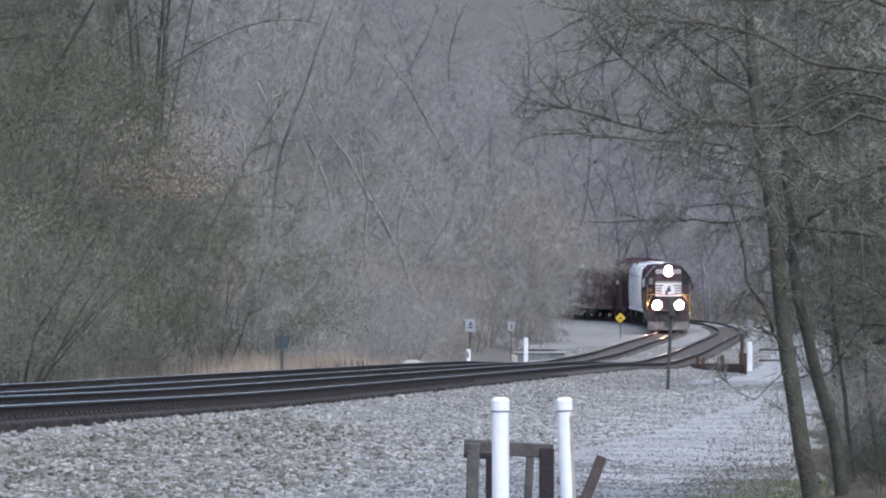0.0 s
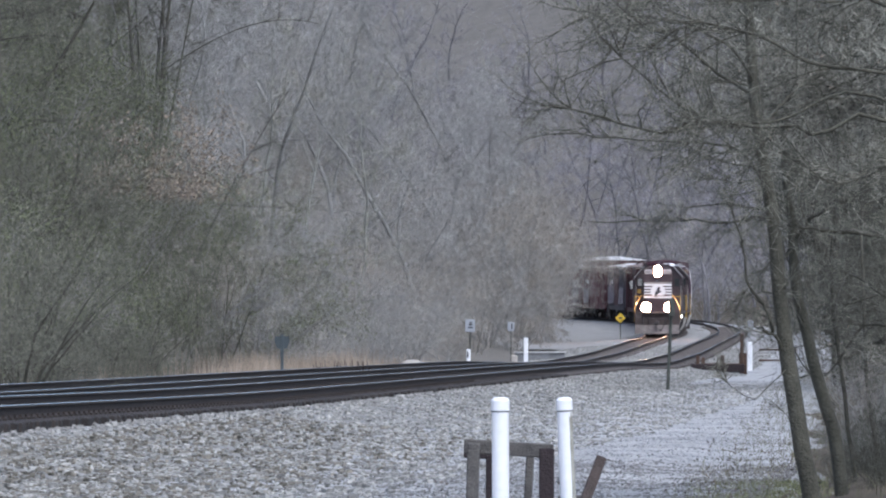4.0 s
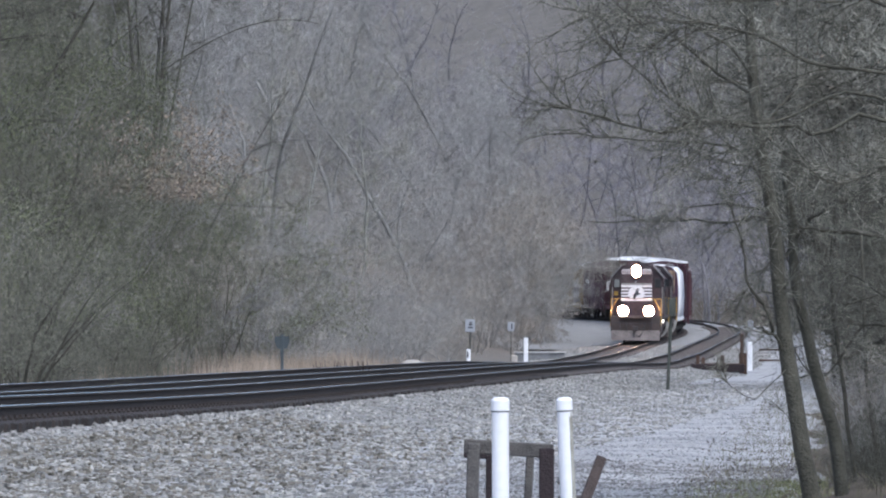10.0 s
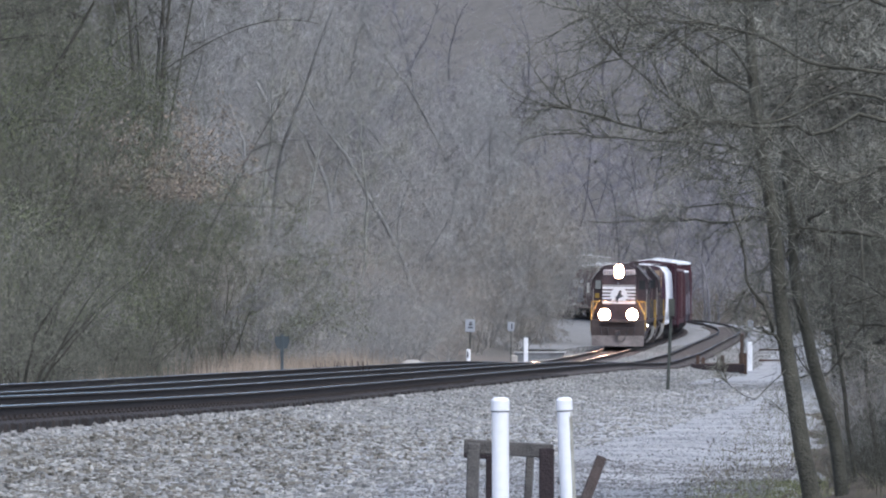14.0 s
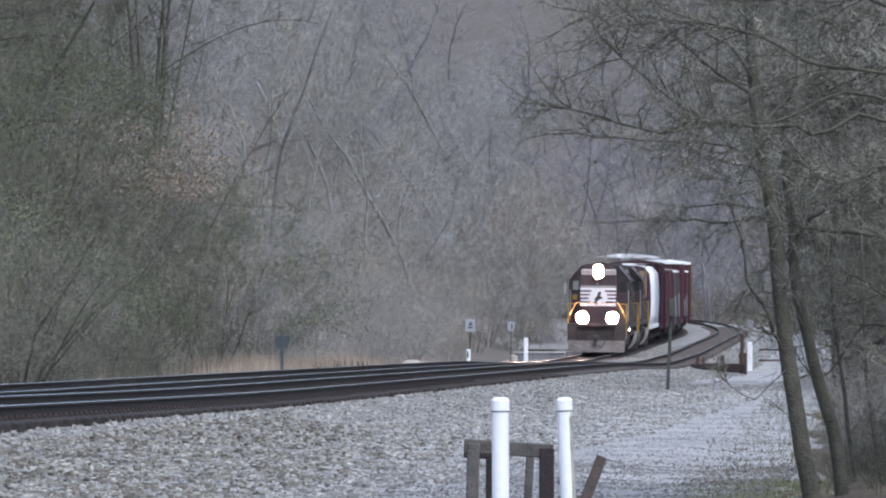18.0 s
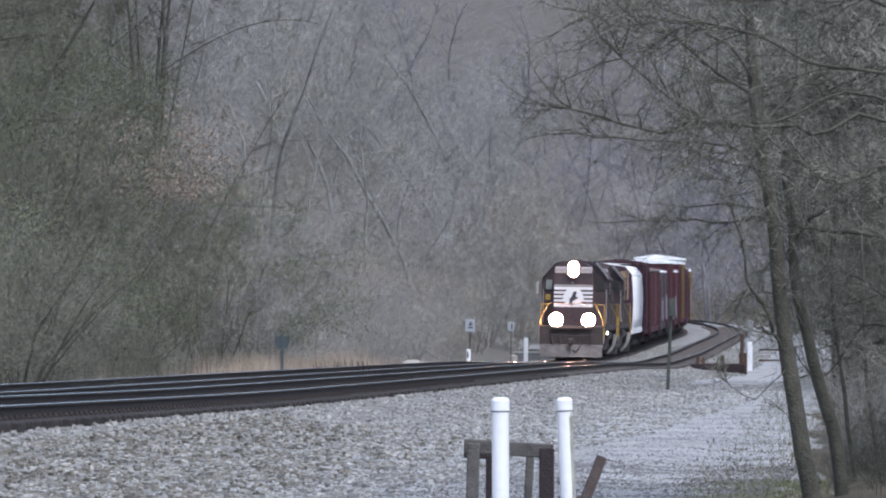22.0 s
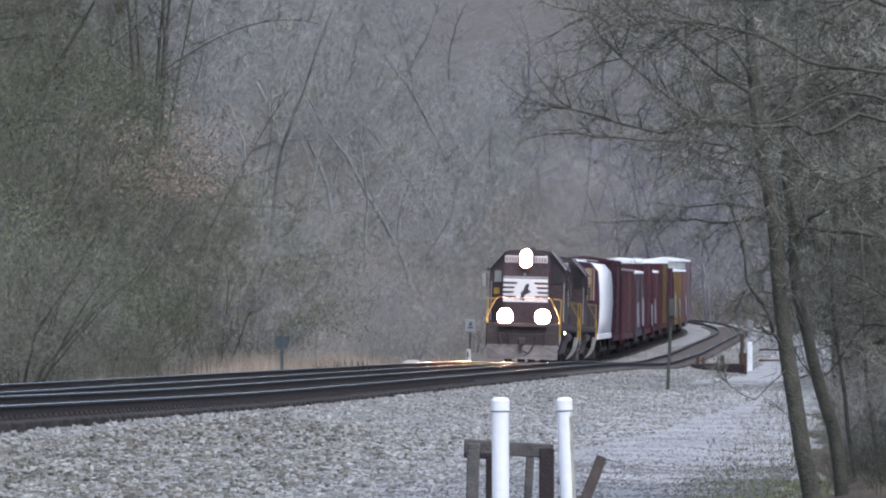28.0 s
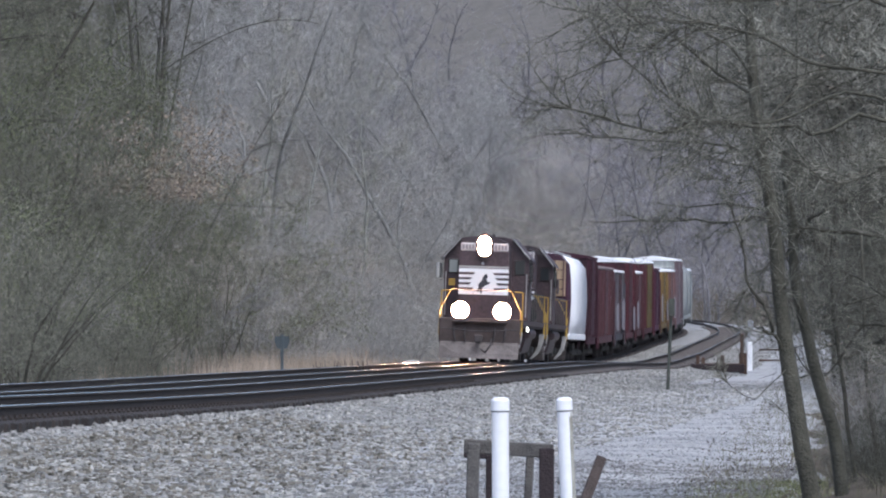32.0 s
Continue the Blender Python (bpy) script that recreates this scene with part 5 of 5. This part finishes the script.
edge_tree(62, 58, [(3.40, 0, -0.46), (3.38, 0, -0.13), (3.33, 0, 0.28), (3.26, 0, 0.51), (3.15, 0, 0.88), (3.10, 0, 1.12), (3.04, 0, 1.36), (2.99, 0, 1.60), (2.97, 0, 1.94), (2.96, 0, 2.18), (2.92, 0, 2.41), (2.90, 0, 2.70), (2.91, 0, 3.42), (2.95, 0, 4.48)],
          [([(2.97, 0, 1.96), (3.10, -0.2, 2.13), (3.29, -0.3, 2.25), (3.58, -0.3, 2.34)], 0.016, 0.008, 8, 0.6),
           ([(2.97, 0, 1.89), (2.88, -0.2, 1.82), (2.71, -0.3, 1.74), (2.59, -0.4, 1.60), (2.33, -0.4, 1.36)], 0.011, 0.003, 5, 0.4),
           ([(2.90, 0, 2.61), (3.14, 0.2, 2.80), (3.53, 0.3, 2.97)], 0.018, 0.008, 12, 0.7),
           ([(2.95, 0, 2.10), (2.76, -0.3, 2.14), (2.47, -0.4, 2.11), (2.19, -0.5, 2.13), (1.75, -0.5, 2.12), (1.23, -0.5, 2.14)], 0.014, 0.004, 10, 0.35)], 0.062, 0.03, "slim crooked tree with dark bark at the trail's edge")
edge_tree(63, 50, [(4.1, 0, -0.6), (4.0, 0, 1.0), (3.9, 0, 2.4), (3.85, 0, 4.5), (3.8, 0, 6)],
          [([(3.65, 0, 2.59), (3.12, 0, 2.84), (2.75, -0.2, 2.68), (2.55, -0.3, 2.75), (2.34, -0.3, 2.72), (2.13, -0.4, 2.75), (1.84, -0.4, 2.78), (1.74, -0.4, 2.75), (1.57, -0.4, 2.70), (1.31, -0.5, 2.74), (1.10, -0.5, 2.81), (0.89, -0.5, 2.88), (0.69, -0.5, 2.90)], 0.016, 0.006, 22, 0.5),
           ([(3.65, 0, 2.72), (3.04, 0, 3.01), (2.55, -0.2, 2.84), (2.34, -0.3, 2.80), (2.05, -0.3, 2.79), (1.86, -0.4, 2.82), (1.68, -0.4, 2.92), (1.43, -0.4, 3.09), (1.22, -0.4, 3.27)], 0.013, 0.005, 20, 0.6),
           ([(3.65, 0, 2.96), (3.21, 0, 3.12), (2.71, -0.2, 3.19), (2.50, -0.3, 3.29), (2.26, -0.3, 3.40), (2.09, -0.3, 3.44), (1.72, -0.4, 3.49), (1.31, -0.4, 3.46)], 0.016, 0.004, 20, 0.7),
           ([(3.65, 0, 1.87), (3.14, 0, 1.93), (2.75, -0.2, 1.98), (2.55, -0.3, 2.01)], 0.017, 0.008, 6, 0.5),
           ([(3.65, 0, 3.42), (2.96, 0.3, 3.75), (2.34, 0.4, 3.71), (1.72, 0.4, 3.73), (1.10, 0.4, 3.54)], 0.018, 0.004, 24, 0.8),
           ([(3.65, 0, 2.43), (3.24, 0, 2.47), (2.88, -0.3, 2.34), (2.63, -0.4, 2.43)], 0.014, 0.004, 14, 0.6)], 0.10, 0.07, "leafless tree with long drooping boughs over the trail")


def overhang(seed, x, y, top, reach, count, twig=None, shoots=16):
    """A tree in the thicket whose long bent boughs hang out over the trail."""
    gr = Growth(seed)
    g = gr.g
    z0 = float(land([x], [y])[0])
    bough(gr, [(x, 0, z0 - 0.2), (x + g.normal(0, 0.1), 0, z0 + 1.5), (x + g.normal(0, 0.15), 0, z0 + 3.2), (x + g.normal(0, 0.2), 0, top)], 0.062, 0.035, 8, 0.6)
    for i in range(count):
        z = z0 + 2.9 + (top - z0 - 2.9) * (i + g.uniform(0, 0.8)) / count
        r = reach * g.uniform(0.55, 1.05) * (0.6 + 0.4 * (z - z0) / (top - z0))
        pts = [(x, 0, z)]
        for k in range(1, 5):
            pts.append((x - r * k / 4, g.normal(0, 0.3), z + 0.25 * math.sin(k * 0.9 + i) + g.normal(0, 0.12) + 0.05 * k))
        bough(gr, pts, g.uniform(0.010, 0.018), 0.004, shoots, 0.6, n=18, tr=0.0042 if twig else 0.0026, curl=0.34 if twig else 0.22)
    t = gr.build("slim_tree", "leafless tree with boughs hanging out over the trail", "tree", "slim trees at the trail's edge", DBARK if seed % 2 else BARKN, twig or (DTWIG if seed % 2 else ETWIG), TAN if seed % 3 == 0 else None, 0.022, 160)
    t.matrix_basis = pose(0, y, 0)
    return t


def thicket_stem(seed, x, y, lean, r):
    """A slim bare stem among the thicket, with a few thin crooked boughs."""
    gr = Growth(seed)
    g = gr.g
    z0 = float(land([x], [y])[0])
    pts = [(x + lean * k + g.normal(0, 0.05), 0, z0 - 0.2 + 1.1 * k) for k in range(7)]
    bough(gr, pts, r, r * 0.4, 14, 0.6, n=26)
    for k in range(7):
        z = z0 + g.uniform(1.0, 4.6)
        s = g.choice((-1, 1)) * g.uniform(0.7, 1.5)
        bough(gr, [(x + lean * (z - z0 + 0.2) / 1.1, 0, z), (x + 0.35 * s, g.normal(0, 0.2), z + 0.15), (x + 0.7 * s, g.normal(0, 0.3), z + g.normal(0.3, 0.25)), (x + s, g.normal(0, 0.3), z + g.normal(0.45, 0.3))], 0.013, 0.004, 10, 0.5, n=16)
    t = gr.build("slim_tree", "thin dark leafless stem in the thicket by the trail", "tree", "slim trees at the trail's edge", DBARK, ETWIG)
    t.matrix_basis = pose(0, y, 0)


for i, (x, y, lean, r) in enumerate(((3.92, 66, -0.03, 0.022), (4.45, 70, -0.05, 0.022), (4.25, 62, 0.05, 0.035), (5.3, 77, -0.04, 0.035), (4.75, 72, 0.04, 0.03), (5.9, 86, -0.02, 0.035))):
    thicket_stem(201 + i, x, y, lean, r)

overhang(71, 4.9, 66, 5.6, 3.2, 8)
overhang(72, 5.6, 74, 6.0, 3.4, 8)
overhang(73, 6.2, 84, 6.6, 3.6, 8)
overhang(75, 7.4, 100, 7.2, 4.2, 8)
overhang(78, 3.9, 57, 5.0, 2.3, 7)
overhang(80, 4.3, 61, 5.2, 2.9, 9, LICHEN, 20)
overhang(82, 4.6, 63, 5.6, 2.6, 8, LICHEN, 20)
overhang(84, 4.1, 55, 4.8, 2.0, 8, LICHEN, 16)



def leaning_sapling(seed, x, y, dx, h, bark, twig):
    """A thin dark sapling that leans far over, with short side shoots on one bent stem."""
    gr = Growth(seed)
    g = gr.g
    z0 = float(land([x], [y])[0]) - 0.15
    stem = [(x, 0, z0), (x + dx * 0.25, g.normal(0, 0.2), z0 + h * 0.35), (x + dx * 0.6, g.normal(0, 0.3), z0 + h * 0.68), (x + dx, g.normal(0, 0.3), z0 + h)]
    line = smooth_path(stem, 20)
    bough(gr, stem, 0.036, 0.010, 16, 1.1, n=20, kr=2.0)
    for k in range(3):
        p = tuple(line[int(g.integers(8, 16))])
        bough(gr, [p, (p[0] + 0.7, p[1] + g.normal(0, 0.2), p[2] + g.normal(0.15, 0.15)), (p[0] + g.uniform(1.4, 2.4), g.normal(0, 0.3), p[2] + g.normal(0.1, 0.3))], 0.022, 0.006, 8, 0.7, n=14, kr=1.5)
    t = gr.build("leaning_sapling", "thin leafless sapling leaning over in the brush", "tree", "leaning saplings", bark, twig)
    t.matrix_basis = pose(0, y, 0)


for i, (x, y, dx, h) in enumerate(((-9.6, 240, 4.3, 8.9), (-8.6, 215, 3.0, 3.2), (-9.4, 250, 3.4, 4.6), (-6.6, 262, 2.8, 3.4), (-12.4, 240, -1.5, 5.5), (-5.2, 300, 2.4, 3.0))):
    leaning_sapling(301 + i, x, y, dx, h, *((VBARK, DTWIG) if i == 0 else (BARK, TWIG)))

# ---------------------------------------------------------------- loose stones, dry grass, fallen leaves
CUBE = np.array([(-1, -1, -1), (1, -1, -1), (1, 1, -1), (-1, 1, -1), (-1, -1, 1), (1, -1, 1), (1, 1, 1), (-1, 1, 1)], float)
CUBE_F = np.array([(0, 1, 5, 4), (1, 2, 6, 5), (2, 3, 7, 6), (3, 0, 4, 7), (4, 5, 6, 7)])


def stones(name, x, y, z, size, material, label, category, seed):
    g = np.random.default_rng(seed)
    n = len(x)
    v = CUBE[None] * g.uniform(0.45, 1.0, (n, 1, 3)) + g.normal(0, 0.28, (n, 8, 3))
    a = g.uniform(0, 6.28, n)
    ca, sa = np.cos(a)[:, None], np.sin(a)[:, None]
    v = np.stack((v[..., 0] * ca - v[..., 1] * sa, v[..., 0] * sa + v[..., 1] * ca, v[..., 2] * 0.75), 2) * size[:, None, None]
    v += np.stack((x, y, z), 1)[:, None]
    f = (np.arange(n)[:, None, None] * 8 + CUBE_F[None]).reshape(-1, 4)
    return tagged(raw(name, v.reshape(-1, 3).tolist(), f.tolist(), material), label, category, kind="stuff")


g2 = np.random.default_rng(5)
ns = 90000
s_ = g2.uniform(0, 1, ns) ** 1.7 * 170 + 12
u_ = np.where(g2.uniform(0, 1, ns) < 0.82, g2.uniform(-2.4, 8.6, ns), 8.6 + 3.5 * g2.uniform(0, 1, ns) ** 1.8)
keep = (np.abs(np.abs(u_ - SPACING) - 0.7535) > 0.16) & ((u_ < SPACING + 0.7) | (u_ > SPACING + 1.1)) & (np.abs(np.abs(u_) - 0.7535) > 0.16)
s_, u_ = s_[keep], u_[keep]
x_, y_, zr_, _a = along(s_, u_)
seen = np.abs(x_) < 0.067 * y_ + 1
s_, u_, x_, y_, zr_ = s_[seen], u_[seen], x_[seen], y_[seen], zr_[seen]
z_ = np.where(u_ < 8.3, bed_z(u_, zr_, x_, y_), trail_z(u_, zr_, x_, y_))
stones("ballast_stones", x_, y_, z_ + 0.005, g2.uniform(0.016, 0.042, len(x_)), ROCK, "loose angular grey ballast stones", "gravel", 8)

# coarser stones on the farther ballast
nf = 34000
s_ = g2.uniform(120, 372, nf)
u_ = g2.uniform(-4.0, 8.8, nf)
keep = (np.abs(np.abs(u_ - SPACING) - 0.7535) > 0.16) & (np.abs(np.abs(u_) - 0.7535) > 0.16)
s_, u_ = s_[keep], u_[keep]
x_, y_, zr_, _a = along(s_, u_)
z_ = bed_z(u_, zr_, x_, y_)
stones("ballast_stones", x_, y_, z_, g2.uniform(0.02, 0.05, len(x_)), ROCK, "loose angular grey ballast stones by the bend", "gravel", 10)

# browner stones low on the slope
nf = 15000
s_ = 12 + 60 * g2.uniform(0, 1, nf)
u_ = 6.0 + 5.0 * g2.uniform(0, 1, nf)
x_, y_, zr_, _a = along(s_, u_)
low = x_ < -1.8 + g2.normal(0, 1.6, nf)
x_, y_, zr_, u_ = x_[low], y_[low], zr_[low], u_[low]
nf = len(x_)
stones("brown_ballast_stones", x_, y_, np.where(u_ < 8.3, bed_z(u_, zr_, x_, y_), trail_z(u_, zr_, x_, y_)) + 0.008, g2.uniform(0.016, 0.04, nf), ROCKW, "dull brownish ballast stones low on the slope", "gravel", 14)

# finer stones and brown leaves on the trail
nt = 60000
s_ = g2.uniform(0, 1, nt) ** 1.5 * 190 + 8
u_ = g2.uniform(8.2, 14.2, nt)
x_, y_, zr_, _a = along(s_, u_)
seen = np.abs(x_) < 0.067 * y_ + 1
x_, y_, zr_, u_ = x_[seen], y_[seen], zr_[seen], u_[seen]
stones("trail_stones", x_, y_, trail_z(u_, zr_, x_, y_) + 0.002, g2.uniform(0.005, 0.015, len(x_)), PEBBLE, "small loose stones on the gravel trail", "gravel", 9)
# darker stones on the near trail, thickest towards the thicket
nt = 30000
s_ = 12 + 30 * g2.uniform(0, 1, nt) ** 1.3
u_ = 15.4 - 6.0 * g2.uniform(0, 1, nt) ** 1.5
x_, y_, zr_, _a = along(s_, u_)
seen = np.abs(x_) < 0.067 * y_ + 1
x_, y_, zr_, u_ = x_[seen], y_[seen], zr_[seen], u_[seen]
stones("dirty_trail_stones", x_, y_, trail_z(u_, zr_, x_, y_) + 0.002, g2.uniform(0.005, 0.014, len(x_)), PEBBLED, "dull grey loose stones on the gravel trail", "gravel", 12)
nl = 1600
s_ = g2.uniform(0, 1, nl) ** 1.3 * 190 + 8
u_ = 8.5 + 8.5 * g2.uniform(0, 1, nl) ** 0.5
x_, y_, zr_, _a = along(s_, u_)
v_, f_ = leaves(np.stack((x_, y_, np.maximum(trail_z(u_, zr_, x_, y_), land(x_, y_)) + 0.012), 1), 0.02, g2)
tagged(raw("fallen_leaves", v_.tolist(), f_.tolist(), LEAFB), "scattered brown fallen leaves along the trail", "leaves", kind="stuff")

# dry grass along the far side of the line
ng = 17000
s_ = np.where(g2.uniform(0, 1, ng) < 0.6, g2.uniform(125, 205, ng), g2.uniform(100, 250, ng))
u_ = -2.9 - 4.2 * g2.uniform(0, 1, ng) ** 0.8
x_, y_, zr_, _a = along(s_, u_)
keep = (x_ > -0.0285 * y_ - np.abs(g2.normal(0, 0.9, ng))) | (g2.uniform(0, 1, ng) < 0.06)
s_, u_, x_, y_, zr_ = s_[keep], u_[keep], x_[keep], y_[keep], zr_[keep]
ng = len(s_)
clump = 0.5 + 0.5 * np.sin(s_ * 0.21 + 1.0) * np.sin(s_ * 0.083 + 2.2)
h_ = g2.uniform(0.25, 1.05, ng) * (0.35 + clump) * np.clip((-u_ - 2.6) / 0.9, 0.3, 1)
z_ = np.maximum(np.where(u_ > -4.9, bed_z(u_, zr_, x_, y_), -99), land(x_, y_)) - 0.02
p0 = np.stack((x_, y_, z_), 1)
v_, f_ = spikes(p0, p0 + np.stack((g2.normal(0, 0.12, ng), g2.normal(0, 0.12, ng), h_), 1), g2.uniform(0.004, 0.011, ng))
tagged(raw("dry_grass", v_.tolist(), f_.tolist(), GRASS), "pale dry grass beside the track", "grass", kind="stuff")
nd = 60
x_, y_ = g2.uniform(-3.9, -2.15, nd), g2.uniform(203, 209, nd)
p0 = np.stack((x_, y_, land(x_, y_)), 1)
v_, f_ = tubes(p0, p0 + np.stack((g2.normal(0, 0.05, nd), g2.normal(0, 0.03, nd), g2.uniform(0.25, 0.62, nd)), 1), np.full(nd, 0.013), np.full(nd, 0.009), 4)
tagged(raw("dead_stalks", v_.tolist(), f_.tolist(), DARKWOOD), "row of dark dead weed stalks in dry grass", "weeds", kind="stuff")

# thick litter and low dead weeds where the trail meets the thicket
nl = 24000
s_ = g2.uniform(0, 1, nl) ** 1.3 * 290 + 8
u_ = thicket(40 + s_) - 0.4 + 6.5 * g2.uniform(0, 1, nl) ** 0.9
x_, y_, zr_, _a = along(s_, u_)
z_ = np.maximum(np.where(u_ < 15.6, trail_z(u_, zr_, x_, y_), -99), land(x_, y_))
v_, f_ = leaves(np.stack((x_, y_, z_ + 0.012), 1), 0.02, g2)
tagged(raw("thicket_leaves", v_.tolist(), f_.tolist(), LEAFB), "brown leaf litter under the thicket", "leaves", kind="stuff")
nl = 2500
s_ = 14 + 75 * g2.uniform(0, 1, nl) ** 1.2
u_ = thicket(40 + s_) - 0.3 + np.abs(g2.normal(0, 0.9, nl)) + 1.0 * g2.uniform(0, 1, nl)
x_, y_, zr_, _a = along(s_, u_)
z_ = np.maximum(np.where(u_ < 15.6, trail_z(u_, zr_, x_, y_), -99), land(x_, y_))
v_, f_ = leaves(np.stack((x_, y_, z_ + 0.012), 1), 0.016, g2)
tagged(raw("edge_leaves", v_.tolist(), f_.tolist(), LEAFE), "dull brown leaves blown along the trail's edge", "leaves", kind="stuff")
nw = 9000
s_ = g2.uniform(0, 1, nw) ** 1.3 * 290 + 8
u_ = thicket(40 + s_) - 0.3 + 5.0 * g2.uniform(0, 1, nw) ** 0.8
x_, y_, zr_, _a = along(s_, u_)
z_ = np.maximum(np.where(u_ < 15.6, trail_z(u_, zr_, x_, y_), -99), land(x_, y_))
p0 = np.stack((x_, y_, z_ - 0.01), 1)
v_, f_ = spikes(p0, p0 + np.stack((g2.normal(0, 0.1, nw), g2.normal(0, 0.1, nw), g2.uniform(0.05, 0.28, nw)), 1), g2.uniform(0.002, 0.005, nw))
tagged(raw("low_weeds", v_.tolist(), f_.tolist(), WEED), "low dull green and brown weeds at the trail's edge", "grass", kind="stuff")


# short green grass at the trail's foot
nw = 2400
s_ = 21 + 9 * g2.uniform(0, 1, nw)
u_ = 15.4 + g2.normal(0, 0.4, nw)
x_, y_, zr_, _a = along(s_, u_)
z_ = np.maximum(np.where(u_ < 15.6, trail_z(u_, zr_, x_, y_), -99), land(x_, y_))
p0 = np.stack((x_, y_, z_ - 0.01), 1)
v_, f_ = spikes(p0, p0 + np.stack((g2.normal(0, 0.02, nw), g2.normal(0, 0.02, nw), g2.uniform(0.015, 0.07, nw)), 1), g2.uniform(0.003, 0.006, nw))
tagged(raw("short_grass", v_.tolist(), f_.tolist(), TURF), "short dull green grass at the trail's edge", "grass", kind="stuff")


# ---------------------------------------------------------------- what moves
def motions():
    """The train rolls towards the viewer at an even pace, its wheels turning."""
    for thing, mid, half in TRAIN:
        walk(thing, [(t, train_pose(t, mid, half)) for t in range(0, 33, 2)])
    for ws, x, r in WHEELS:
        walk(ws, [(i * 0.1, pose(x, 0, r, 0, math.degrees(SPEED * i * 0.1 / r), 0)) for i in range(321)])


motions()
